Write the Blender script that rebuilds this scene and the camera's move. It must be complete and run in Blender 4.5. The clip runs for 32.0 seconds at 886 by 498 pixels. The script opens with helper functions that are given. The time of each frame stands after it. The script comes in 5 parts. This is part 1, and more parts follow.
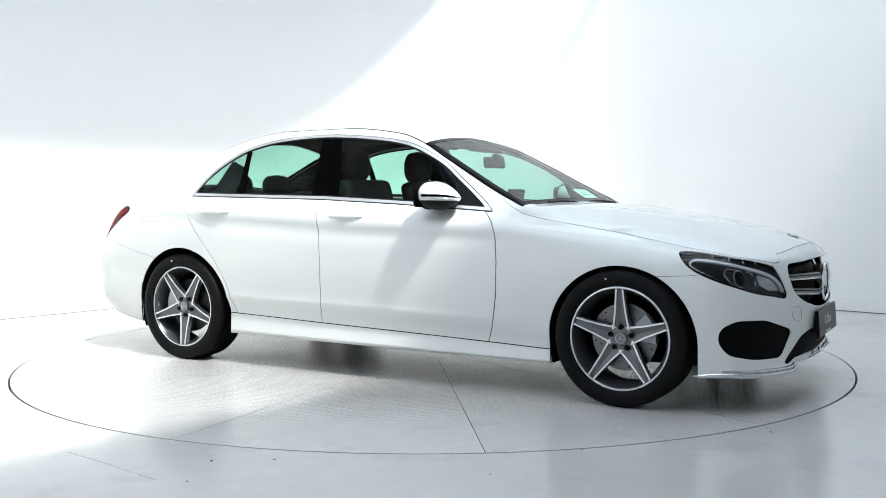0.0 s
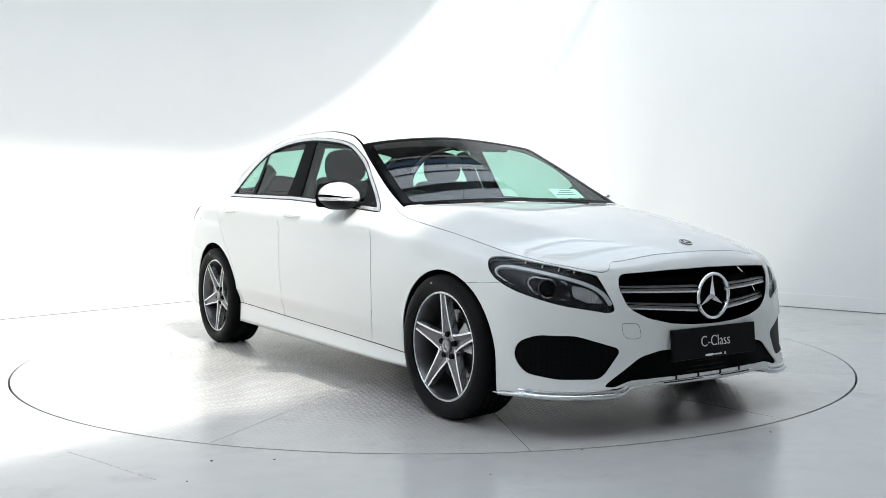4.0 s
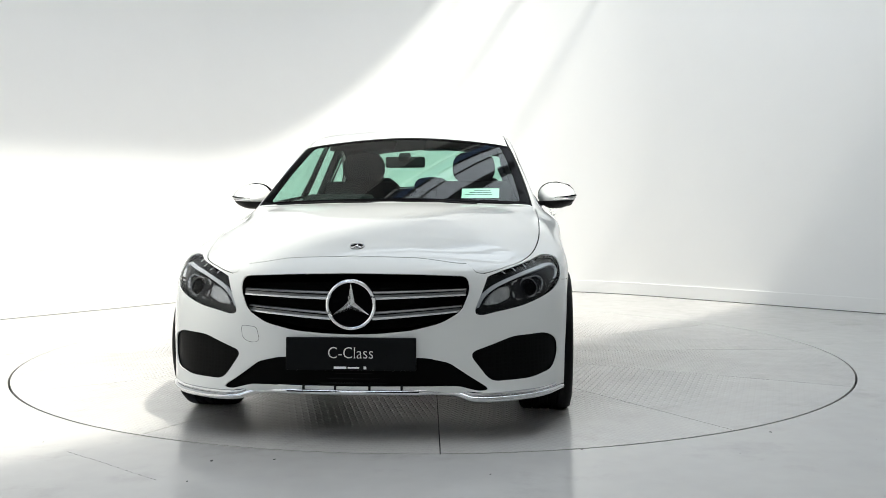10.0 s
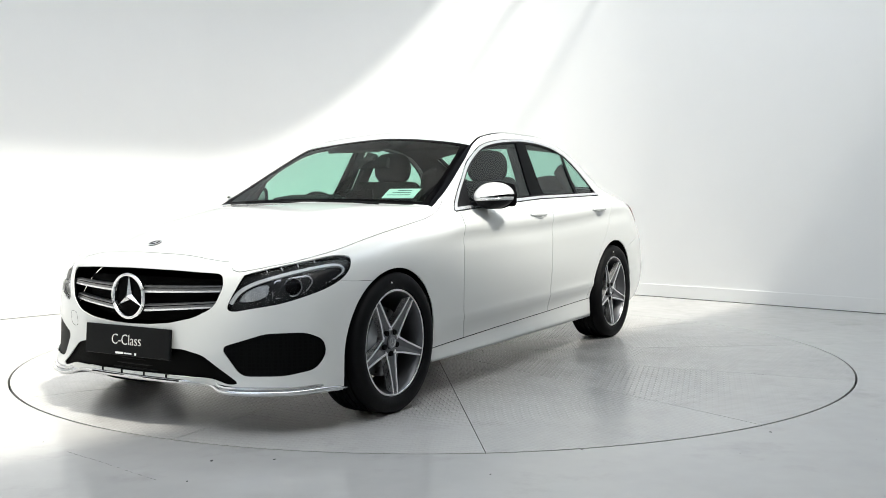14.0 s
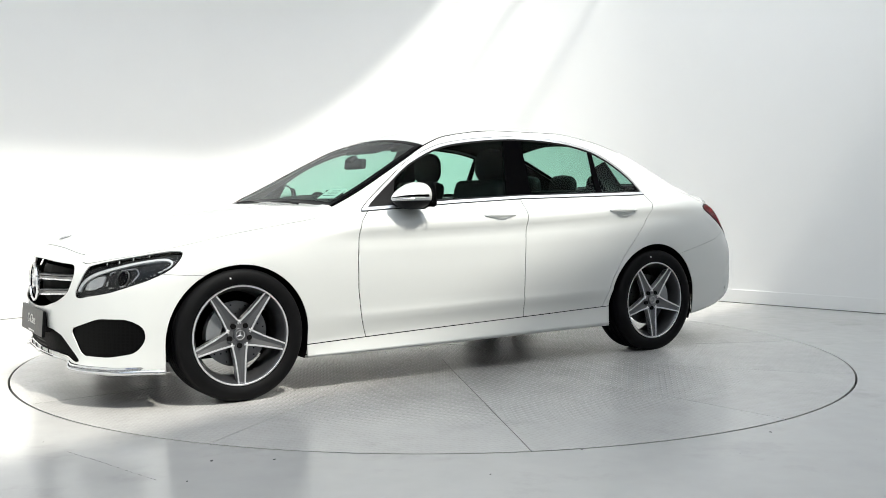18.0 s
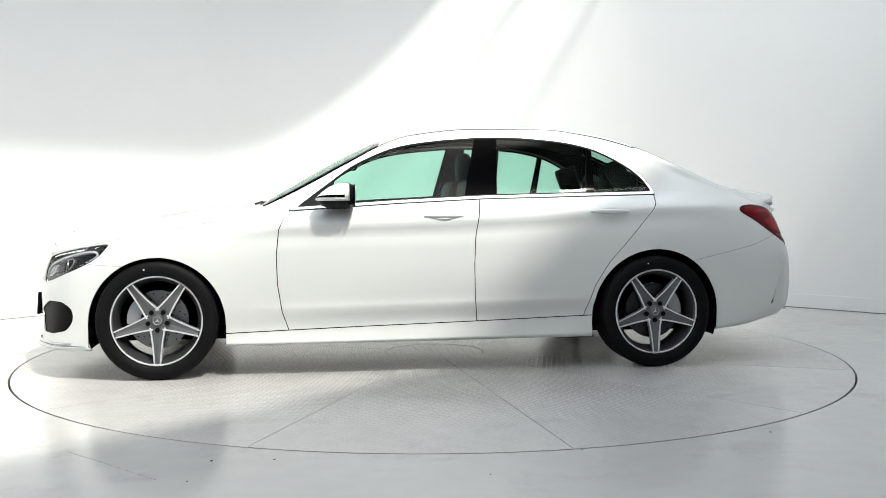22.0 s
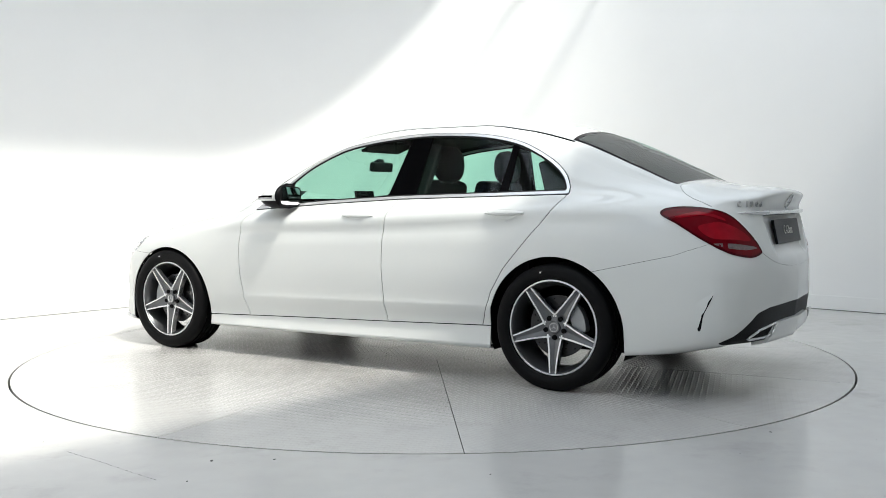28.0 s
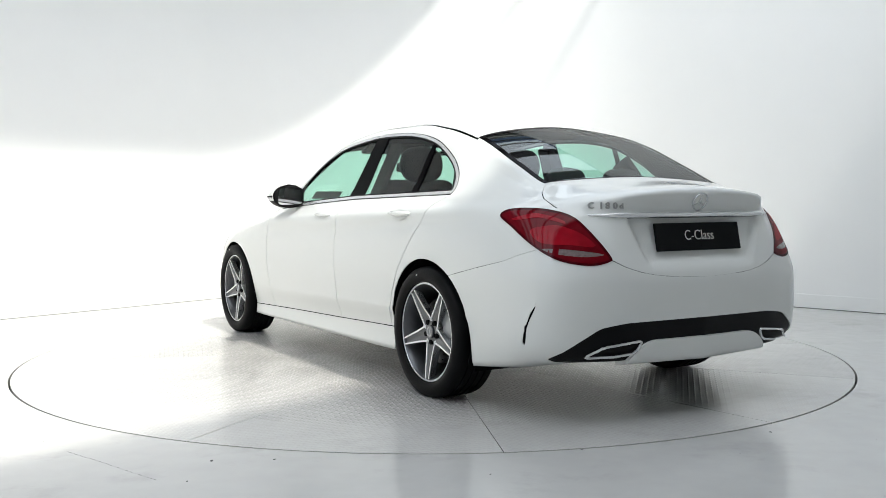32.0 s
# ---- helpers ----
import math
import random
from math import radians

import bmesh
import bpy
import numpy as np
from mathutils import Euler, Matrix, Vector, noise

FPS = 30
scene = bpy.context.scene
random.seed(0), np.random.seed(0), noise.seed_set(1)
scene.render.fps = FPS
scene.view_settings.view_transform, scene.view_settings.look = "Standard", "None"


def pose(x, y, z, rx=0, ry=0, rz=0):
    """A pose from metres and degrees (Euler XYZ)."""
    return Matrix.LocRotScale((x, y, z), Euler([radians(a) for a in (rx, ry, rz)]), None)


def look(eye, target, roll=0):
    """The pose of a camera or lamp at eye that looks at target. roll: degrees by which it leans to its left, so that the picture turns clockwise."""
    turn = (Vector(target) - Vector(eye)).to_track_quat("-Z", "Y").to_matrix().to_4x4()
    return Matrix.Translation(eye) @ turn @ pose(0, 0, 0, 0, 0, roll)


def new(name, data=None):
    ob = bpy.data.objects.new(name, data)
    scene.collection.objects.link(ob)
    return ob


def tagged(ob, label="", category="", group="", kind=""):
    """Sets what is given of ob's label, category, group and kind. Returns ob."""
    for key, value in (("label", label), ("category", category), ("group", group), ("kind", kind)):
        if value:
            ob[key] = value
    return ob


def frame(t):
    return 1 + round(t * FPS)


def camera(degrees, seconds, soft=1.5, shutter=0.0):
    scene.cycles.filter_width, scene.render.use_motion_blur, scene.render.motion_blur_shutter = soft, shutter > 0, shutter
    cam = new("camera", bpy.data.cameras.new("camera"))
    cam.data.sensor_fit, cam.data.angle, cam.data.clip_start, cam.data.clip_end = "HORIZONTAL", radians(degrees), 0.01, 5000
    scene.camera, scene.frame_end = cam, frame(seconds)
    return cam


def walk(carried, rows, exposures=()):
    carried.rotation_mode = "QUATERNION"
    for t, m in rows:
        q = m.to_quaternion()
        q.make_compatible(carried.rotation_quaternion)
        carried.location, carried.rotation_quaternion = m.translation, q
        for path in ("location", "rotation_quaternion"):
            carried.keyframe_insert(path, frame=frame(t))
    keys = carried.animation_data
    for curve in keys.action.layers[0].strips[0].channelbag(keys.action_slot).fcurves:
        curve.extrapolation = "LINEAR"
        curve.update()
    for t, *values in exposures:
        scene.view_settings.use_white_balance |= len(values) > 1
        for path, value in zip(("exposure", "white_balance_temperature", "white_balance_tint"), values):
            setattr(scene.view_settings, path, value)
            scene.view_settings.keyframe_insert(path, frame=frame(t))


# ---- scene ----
EXPO0 = 0.88         # camera exposure in stops
SKY, SUN, SUNANG = 0.09, 2.25, 2.8
GLOW = 200.0         # skylight, watts
SLOT_W = 5.37        # width of the skylight
# place across the skylight, thickness and depth of its blades
# the first three are added, unseen, to soften the sunlight's far edge
FINS = ((1.50, .055, .05), (1.32, .03, .04), (1.12, .016, .04), (.78, .045, .22), (-.06, .055, .30), (-.95, .012, .08), (-1.88, .07, .30), (-2.80, .012, .08))

from collections import defaultdict

# ---------------- camera ----------------
cam = camera(49.39, 32.0, soft=0.7)
EYE = (0.0, -6.2107, 0.9888)
AIM = (0.0584, -0.0393, 0.6667)
STILL = look(EYE, AIM, -0.183)
walk(cam, [(0.0, STILL), (32.0, STILL)],
     exposures=[(0.0, EXPO0 + .24, 6330, 5), (3.5, EXPO0 + .20, 6450, 6), (6.0, EXPO0 + .12, 6850, 6), (9.0, EXPO0, 6850, 6), (13.0, EXPO0 + .03, 6760, 6), (20.0, EXPO0 + .04, 6790, 6), (28.0, EXPO0 + .05, 6720, 6), (32.0, EXPO0 + .12, 6720, 6)])

# ---------------- world, sun ----------------
SUN_EL = 58.0
SUN_GO = Vector((-0.655, 0.755, 0)).normalized()      # ground heading of the light
world = bpy.data.worlds.new("sky")
scene.world = world
world.use_nodes = True
wn = world.node_tree.nodes
sky = wn.new("ShaderNodeTexSky")
sky.sky_type, sky.sun_disc = "NISHITA", False
sky.sun_elevation = radians(SUN_EL)
sky.sun_rotation = math.atan2(-SUN_GO.x, -SUN_GO.y)
sky.altitude, sky.air_density, sky.dust_density = 50, 1.0, 2.0
world.node_tree.links.new(sky.outputs[0], wn["Background"].inputs[0])
wn["Background"].inputs[1].default_value = SKY
sun_data = bpy.data.lights.new("sun", "SUN")
sun_data.energy, sun_data.angle, sun_data.color = SUN, radians(SUNANG), (1.0, 0.98, 0.945)
sun = new("sun", sun_data)
sun.matrix_world = look((6, -6, 9), Vector((6, -6, 9)) + SUN_GO * math.cos(radians(SUN_EL)) + Vector((0, 0, -math.sin(radians(SUN_EL)))))


# ---------------- materials ----------------
def mat(name, color, rough=0.5, metal=0.0, grain=0.0, scale=40.0, bump=0.0, coat=0.0, spec=0.5, stretch=None, stain=0.0, emit=None):
    """A procedural surface: colour varied at two scales, fine relief, gloss."""
    m = bpy.data.materials.new(name)
    m.use_nodes = True
    nt = m.node_tree
    b = nt.nodes["Principled BSDF"]
    b.inputs["Base Color"].default_value = (*color, 1)
    b.inputs["Roughness"].default_value = rough
    b.inputs["Metallic"].default_value = metal
    b.inputs["Specular IOR Level"].default_value = spec
    b.inputs["Coat Weight"].default_value = coat
    b.inputs["Coat Roughness"].default_value = 0.03
    if emit:
        b.inputs["Emission Color"].default_value = (*emit[0], 1)
        b.inputs["Emission Strength"].default_value = emit[1]
    if grain or bump or stain:
        tc = nt.nodes.new("ShaderNodeTexCoord")
        mp = nt.nodes.new("ShaderNodeMapping")
        nt.links.new(tc.outputs["Object"], mp.inputs[0])
        if stretch:
            mp.inputs["Scale"].default_value = stretch
        n1 = nt.nodes.new("ShaderNodeTexNoise")
        n1.inputs["Scale"].default_value, n1.inputs["Detail"].default_value = scale, 6
        n2 = nt.nodes.new("ShaderNodeTexNoise")
        n2.inputs["Scale"].default_value, n2.inputs["Detail"].default_value = scale * 0.06, 4
        for n in (n1, n2):
            nt.links.new(mp.outputs[0], n.inputs["Vector"])
        h1 = mix_color(nt, color, grain, n1.outputs[0])
        c2 = nt.nodes.new("ShaderNodeMix")
        c2.data_type, c2.blend_type = "RGBA", "MULTIPLY"
        c2.inputs[0].default_value = 1.0
        rr = nt.nodes.new("ShaderNodeMapRange")
        nt.links.new(n2.outputs[0], rr.inputs[0])
        rr.inputs[1].default_value, rr.inputs[2].default_value = 0.35, 0.65
        rr.inputs[3].default_value, rr.inputs[4].default_value = 1.0 - stain, 1.0
        nt.links.new(h1, c2.inputs[6])
        nt.links.new(rr.outputs[0], c2.inputs[7])
        nt.links.new(c2.outputs[2], b.inputs["Base Color"])
        r2 = nt.nodes.new("ShaderNodeMapRange")
        nt.links.new(n1.outputs[0], r2.inputs[0])
        r2.inputs[3].default_value, r2.inputs[4].default_value = rough * 0.8, min(1, rough * 1.2)
        nt.links.new(r2.outputs[0], b.inputs["Roughness"])
        if bump:
            bp = nt.nodes.new("ShaderNodeBump")
            bp.inputs["Strength"].default_value, bp.inputs["Distance"].default_value = bump, 0.002
            nt.links.new(n1.outputs[0], bp.inputs["Height"])
            nt.links.new(bp.outputs[0], b.inputs["Normal"])
    return m


def mix_color(nt, color, amount, fac):
    """A node that swings a colour darker and lighter by amount."""
    mx = nt.nodes.new("ShaderNodeMix")
    mx.data_type = "RGBA"
    mx.inputs[6].default_value = (*[c * (1 - amount) for c in color], 1)
    mx.inputs[7].default_value = (*[min(1, c * (1 + amount)) for c in color], 1)
    nt.links.new(fac, mx.inputs[0])
    return mx.outputs[2]


def glass_mat(name, tint, gloss=0.04, rough=0.0, edge=0.62):
    """A thin pane: tinted light passes, the surface mirrors by its angle."""
    m = bpy.data.materials.new(name)
    m.use_nodes = True
    nt = m.node_tree
    nt.nodes.remove(nt.nodes["Principled BSDF"])
    tr, gl, mx, lw, pw, ma = (nt.nodes.new("ShaderNode" + k) for k in ("BsdfTransparent", "BsdfGlossy", "MixShader", "LayerWeight", "Math", "Math"))
    tr.inputs[0].default_value = (*tint, 1)
    gl.inputs["Roughness"].default_value = rough
    lw.inputs[0].default_value = 0.5
    pw.operation, pw.inputs[1].default_value = "POWER", 3.0
    ma.operation, ma.inputs[1].default_value, ma.inputs[2].default_value = "MULTIPLY_ADD", edge, gloss
    nt.links.new(lw.outputs["Facing"], pw.inputs[0])
    nt.links.new(pw.outputs[0], ma.inputs[0])
    nt.links.new(ma.outputs[0], mx.inputs[0])
    nt.links.new(tr.outputs[0], mx.inputs[1])
    nt.links.new(gl.outputs[0], mx.inputs[2])
    nt.links.new(mx.outputs[0], nt.nodes["Material Output"].inputs[0])
    return m


def lens_mat(name, color, scale):
    """A coloured lamp cover: deep colour under a clear, moderately glossy face."""
    m = mat(name, color, 0.3, grain=0.5, scale=scale, spec=0.0)
    nt = m.node_tree
    b = nt.nodes["Principled BSDF"]
    gl, mx, lw, pw, ma = (nt.nodes.new("ShaderNode" + k) for k in ("BsdfGlossy", "MixShader", "LayerWeight", "Math", "Math"))
    gl.inputs["Roughness"].default_value = 0.04
    lw.inputs[0].default_value = 0.5
    pw.operation, pw.inputs[1].default_value = "POWER", 3.0
    ma.operation, ma.inputs[1].default_value, ma.inputs[2].default_value = "MULTIPLY_ADD", 0.18, 0.018
    nt.links.new(lw.outputs["Facing"], pw.inputs[0])
    nt.links.new(pw.outputs[0], ma.inputs[0])
    nt.links.new(ma.outputs[0], mx.inputs[0])
    nt.links.new(b.outputs[0], mx.inputs[1])
    nt.links.new(gl.outputs[0], mx.inputs[2])
    nt.links.new(mx.outputs[0], nt.nodes["Material Output"].inputs[0])
    return m


M_PAINT = mat("white_paint", (0.70, 0.71, 0.692), 0.5, grain=0.012, scale=300, coat=1.0, spec=0.15)
M_SHELL = mat("inner_black", (0.004, 0.004, 0.004), 0.9, grain=0.2, scale=30, spec=0.1)
M_TRIM = mat("black_plastic", (0.005, 0.005, 0.0055), 0.5, grain=0.25, scale=400, bump=0.25, spec=0.12)
M_GLOSSBLACK = mat("gloss_black", (0.0015, 0.0015, 0.0018), 0.08, grain=0.1, scale=80, spec=0.02)
M_SEAL = mat("rubber_seal", (0.004, 0.004, 0.004), 0.6, grain=0.2, scale=200, spec=0.15)
M_BARGREY = mat("bar_grey", (0.15, 0.152, 0.155), 0.3, metal=0.9, grain=0.05, scale=200)
M_STAR = mat("star_silver", (0.85, 0.86, 0.87), 0.2, metal=1.0, grain=0.02, scale=60)
M_LIP = mat("lip_chrome", (0.62, 0.63, 0.64), 0.14, metal=1.0, grain=0.05, scale=60)
M_CHROME = mat("chrome", (0.78, 0.79, 0.80), 0.24, metal=0.7, grain=0.02, scale=60)
M_SATIN = mat("satin_metal", (0.46, 0.47, 0.48), 0.24, metal=1.0, grain=0.05, scale=200)
M_RUBBER = mat("tyre_rubber", (0.0045, 0.0045, 0.005), 0.6, grain=0.25, scale=120, bump=0.3, stain=0.15, spec=0.12)
M_RIMGREY = mat("rim_grey", (0.13, 0.132, 0.138), 0.34, metal=0.6, grain=0.08, scale=150)
M_RIMCUT = mat("rim_machined", (0.78, 0.78, 0.79), 0.3, metal=0.6, grain=0.05, scale=250)
M_RIMDARK = mat("rim_barrel", (0.11, 0.112, 0.118), 0.32, metal=0.75, grain=0.1, scale=80)
M_DISC = mat("brake_steel", (0.15, 0.15, 0.155), 0.32, metal=1.0, grain=0.12, scale=150)
M_DISCDARK = mat("dull_brake_steel", (0.045, 0.045, 0.047), 0.4, metal=1.0, grain=0.12, scale=150)
M_CALIPER = mat("caliper_grey", (0.30, 0.31, 0.32), 0.4, metal=0.6, grain=0.1, scale=90)
M_LEATHER = mat("black_leather", (0.008, 0.008, 0.0085), 0.6, grain=0.2, scale=250, bump=0.2, spec=0.12)
M_DASH = mat("dash_plastic", (0.009, 0.009, 0.0095), 0.65, grain=0.2, scale=300, bump=0.2, spec=0.12)
M_LINING = mat("grey_headlining", (0.016, 0.016, 0.016), 0.9, grain=0.1, scale=200, bump=0.2, spec=0.1)
M_GLASS = glass_mat("tinted_glass", (0.58, 0.80, 0.72), 0.045, edge=0.45)
M_SIDEGLASS = glass_mat("tinted_side_glass", (0.56, 0.79, 0.71), 0.024, edge=0.42)
M_LENS = glass_mat("lamp_lens", (0.92, 0.93, 0.94), 0.014, edge=0.22)
M_REDLENS = lens_mat("red_lens", (0.12, 0.002, 0.006), 12)
M_REDBRIGHT = lens_mat("bright_red_lens", (0.26, 0.005, 0.013), 14)
M_DARKRED = lens_mat("dark_red_lens", (0.05, 0.0015, 0.004), 20)
M_CLEAR = mat("clear_lamp", (0.16, 0.12, 0.12), 0.2, grain=0.5, scale=90, bump=0.5)
M_LAMPDARK = mat("lamp_housing", (0.007, 0.0072, 0.008), 0.3, grain=0.4, scale=60, spec=0.15)
M_LAMPGREY = mat("lamp_reflector", (0.45, 0.46, 0.48), 0.22, metal=0.7, grain=0.25, scale=60)
M_FACETS = mat("lamp_facets", (0.36, 0.365, 0.375), 0.18, metal=0.7, grain=0.85, scale=150, bump=1.0, stretch=(1, 1, 0.12))
M_DRL = mat("lamp_light_guide", (0.46, 0.475, 0.49), 0.25, grain=0.08, scale=50, coat=0.2)
M_PLATE = mat("plate_black", (0.004, 0.0045, 0.005), 0.3, grain=0.15, scale=60, spec=0.08)
M_LETTER = mat("letter_silver", (0.62, 0.62, 0.60), 0.35, grain=0.03, scale=90)
M_LETTERDARK = mat("badge_chrome", (0.45, 0.45, 0.45), 0.3, metal=1.0, grain=0.1, scale=90)
M_WHITETXT = mat("letter_white", (0.8, 0.8, 0.8), 0.4, grain=0.02, scale=90)
M_MESH = mat("grille_black", (0.002, 0.002, 0.002), 0.6, grain=0.3, scale=90, spec=0.04)
M_PAPER = mat("paper_green", (0.80, 0.84, 0.81), 0.7, grain=0.04, scale=60)
M_INK = mat("paper_ink", (0.05, 0.08, 0.08), 0.7, grain=0.1, scale=60)
M_MIRROR = mat("mirror_silver", (0.85, 0.86, 0.87), 0.02, metal=1.0, grain=0.01, scale=60)


def honeycomb(m, scale):
    """Turns a surface into a fine open mesh of cells."""
    nt = m.node_tree
    b = nt.nodes["Principled BSDF"]
    tc, vo, cr = (nt.nodes.new("ShaderNode" + k) for k in ("TexCoord", "TexVoronoi", "MapRange"))
    vo.feature = "DISTANCE_TO_EDGE"
    vo.inputs["Scale"].default_value, vo.inputs["Randomness"].default_value = scale, 0.15
    cr.inputs[1].default_value, cr.inputs[2].default_value = 0.10, 0.22
    cr.inputs[3].default_value, cr.inputs[4].default_value = 1.0, 0.0
    mx = nt.nodes.new("ShaderNodeMix")
    mx.data_type = "RGBA"
    mx.inputs[6].default_value, mx.inputs[7].default_value = (0.001, 0.001, 0.001, 1), (0.0026, 0.0026, 0.0028, 1)
    nt.links.new(tc.outputs["Object"], vo.inputs["Vector"])
    nt.links.new(vo.outputs["Distance"], cr.inputs[0])
    nt.links.new(cr.outputs[0], mx.inputs[0])
    nt.links.new(mx.outputs[2], b.inputs["Base Color"])
    return m


M_HONEY = honeycomb(mat("mesh_black", (0.004, 0.004, 0.004), 0.5, spec=0.06), 62)


# ---------------- mesh helpers ----------------
def mesh_of(name, verts, faces, material, normals=None, smooth=True):
    me = bpy.data.meshes.new(name)
    me.from_pydata([tuple(v) for v in verts], [], [tuple(f) for f in faces])
    me.materials.append(material)
    me.polygons.foreach_set("use_smooth", [smooth] * len(me.polygons))
    me.update()
    if normals is not None:
        me.normals_split_custom_set_from_vertices([tuple(n) for n in normals])
    return me


def part(name, bm, material, parent, label="", smooth=False):
    """Links a bmesh or mesh as one object under a thing or a part."""
    if isinstance(bm, bmesh.types.BMesh):
        me = bpy.data.meshes.new(name)
        bmesh.ops.recalc_face_normals(bm, faces=bm.faces)
        bm.to_mesh(me)
        bm.free()
        me.materials.append(material)
        me.polygons.foreach_set("use_smooth", [smooth] * len(me.polygons))
        if smooth:
            me.set_sharp_from_angle(angle=radians(38))
    else:
        me = bm
    ob = new(name, me)
    ob.parent = parent
    return tagged(ob, label)


def thing(name, label, category, at=(0, 0, 0), group="", kind=""):
    e = new(name)
    e.empty_display_size = 0.2
    e.location = at
    return tagged(e, label, category, group, kind)


def rbox(bm, size, m=Matrix(), bevel=0.01, seg=2):
    """A box with rounded edges, added to bm."""
    geo = bmesh.ops.create_cube(bm, size=1.0, matrix=Matrix.Diagonal((*size, 1)))
    vs = geo["verts"]
    if bevel:
        es = {e for v in vs for e in v.link_edges}
        r = bmesh.ops.bevel(bm, geom=list(es), offset=bevel, segments=seg, affect="EDGES", profile=0.6)
        vs = list({v for f in r["faces"] for v in f.verts} | {v for v in vs if v.is_valid})
        ext = {v for v in vs}
        stack = list(ext)
        while stack:
            v = stack.pop()
            for e in v.link_edges:
                o = e.other_vert(v)
                if o not in ext:
                    ext.add(o)
                    stack.append(o)
        vs = list(ext)
    bmesh.ops.transform(bm, matrix=m, verts=vs)
    return bm


def box_bm(size, m=Matrix(), bevel=0.01, seg=2):
    return rbox(bmesh.new(), size, m, bevel, seg)


def lathe(profile, steps=64, axis="y", arc=(0, 360), close=False):
    """A turned mesh: profile rows of (along, radius) about the axis y."""
    bm = bmesh.new()
    full = abs(arc[1] - arc[0]) >= 359.9
    n = steps if full else steps + 1
    rings = []
    for k in range(n):
        a = radians(arc[0] + (arc[1] - arc[0]) * k / steps)
        rings.append([bm.verts.new((r * math.cos(a), h, r * math.sin(a))) for h, r in profile])
    for k in range(steps):
        p, q = rings[k], rings[(k + 1) % n]
        for j in range(len(profile) - 1 + (1 if close else 0)):
            j2 = (j + 1) % len(profile)
            vs = []
            for v in (p[j], p[j2], q[j2], q[j]):
                if v not in vs:
                    vs.append(v)
            bm.faces.new(vs)
    bmesh.ops.remove_doubles(bm, verts=bm.verts, dist=1e-6)
    return bm


def prism(outline, depth, m=Matrix(), bevel=0.0, seg=2):
    """An outline in x, y given depth along z, upwards from 0."""
    bm = bmesh.new()
    lo = [bm.verts.new((x, y, 0)) for x, y in outline]
    f = bm.faces.new(lo)
    r = bmesh.ops.extrude_face_region(bm, geom=[f])
    top = [e for e in r["geom"] if isinstance(e, bmesh.types.BMVert)]
    bmesh.ops.translate(bm, verts=top, vec=(0, 0, depth))
    if bevel:
        tv = set(top)
        es = [e for e in bm.edges if e.verts[0] in tv and e.verts[1] in tv]
        bmesh.ops.bevel(bm, geom=es, offset=bevel, segments=seg, affect="EDGES", profile=0.6)
    bmesh.ops.transform(bm, matrix=m, verts=bm.verts)
    return bm


def tube(points, radius, sides=8, closed=False):
    """A round bar along points; radius one number or one a point."""
    bm = bmesh.new()
    pts = [Vector(p) for p in points]
    n = len(pts)
    rings = []
    for i, p in enumerate(pts):
        a = pts[(i - 1) % n] if (closed or i) else p
        b = pts[(i + 1) % n] if (closed or i < n - 1) else p
        d = (b - a).normalized()
        u = d.orthogonal() if abs(d.z) > 0.95 else d.cross(Vector((0, 0, 1)))
        u.normalize()
        w = d.cross(u)
        r = radius[i] if isinstance(radius, (list, tuple)) else radius
        rings.append([bm.verts.new(p + r * (u * math.cos(k * math.tau / sides) + w * math.sin(k * math.tau / sides))) for k in range(sides)])
    for i in range(n if closed else n - 1):
        p, q = rings[i], rings[(i + 1) % n]
        for k in range(sides):
            bm.faces.new((p[k], p[(k + 1) % sides], q[(k + 1) % sides], q[k]))
    if not closed:
        bm.faces.new(rings[0][::-1])
        bm.faces.new(rings[-1])
    return bm


def curve_pts(ctrl, per=8, closed=True):
    """A smooth curve (Catmull-Rom) through 2D or 3D control points."""
    n = len(ctrl)
    c = [np.array(p, float) for p in ctrl]
    out = []
    for i in range(n if closed else n - 1):
        p0, p1, p2, p3 = (c[(i + k) % n] if closed else c[min(max(i + k, 0), n - 1)] for k in (-1, 0, 1, 2))
        for k in range(per):
            t = k / per
            out.append(0.5 * (2 * p1 + (p2 - p0) * t + (2 * p0 - 5 * p1 + 4 * p2 - p3) * t * t + (3 * p1 - p0 - 3 * p2 + p3) * t ** 3))
    if not closed:
        out.append(c[-1])
    return np.array(out)


def round_poly(ctrl, r=0.02, per=5):
    """A polygon with its corners rounded by about r."""
    n, out = len(ctrl), []
    c = [np.array(p, float) for p in ctrl]
    for i in range(n):
        a, p, b = c[i - 1], c[i], c[(i + 1) % n]
        la, lb = np.linalg.norm(a - p), np.linalg.norm(b - p)
        q0, q1 = p + (a - p) * min(r / la, 0.45), p + (b - p) * min(r / lb, 0.45)
        for k in range(per + 1):
            t = k / per
            out.append((1 - t) ** 2 * q0 + 2 * t * (1 - t) * p + t * t * q1)
    return np.array(out)


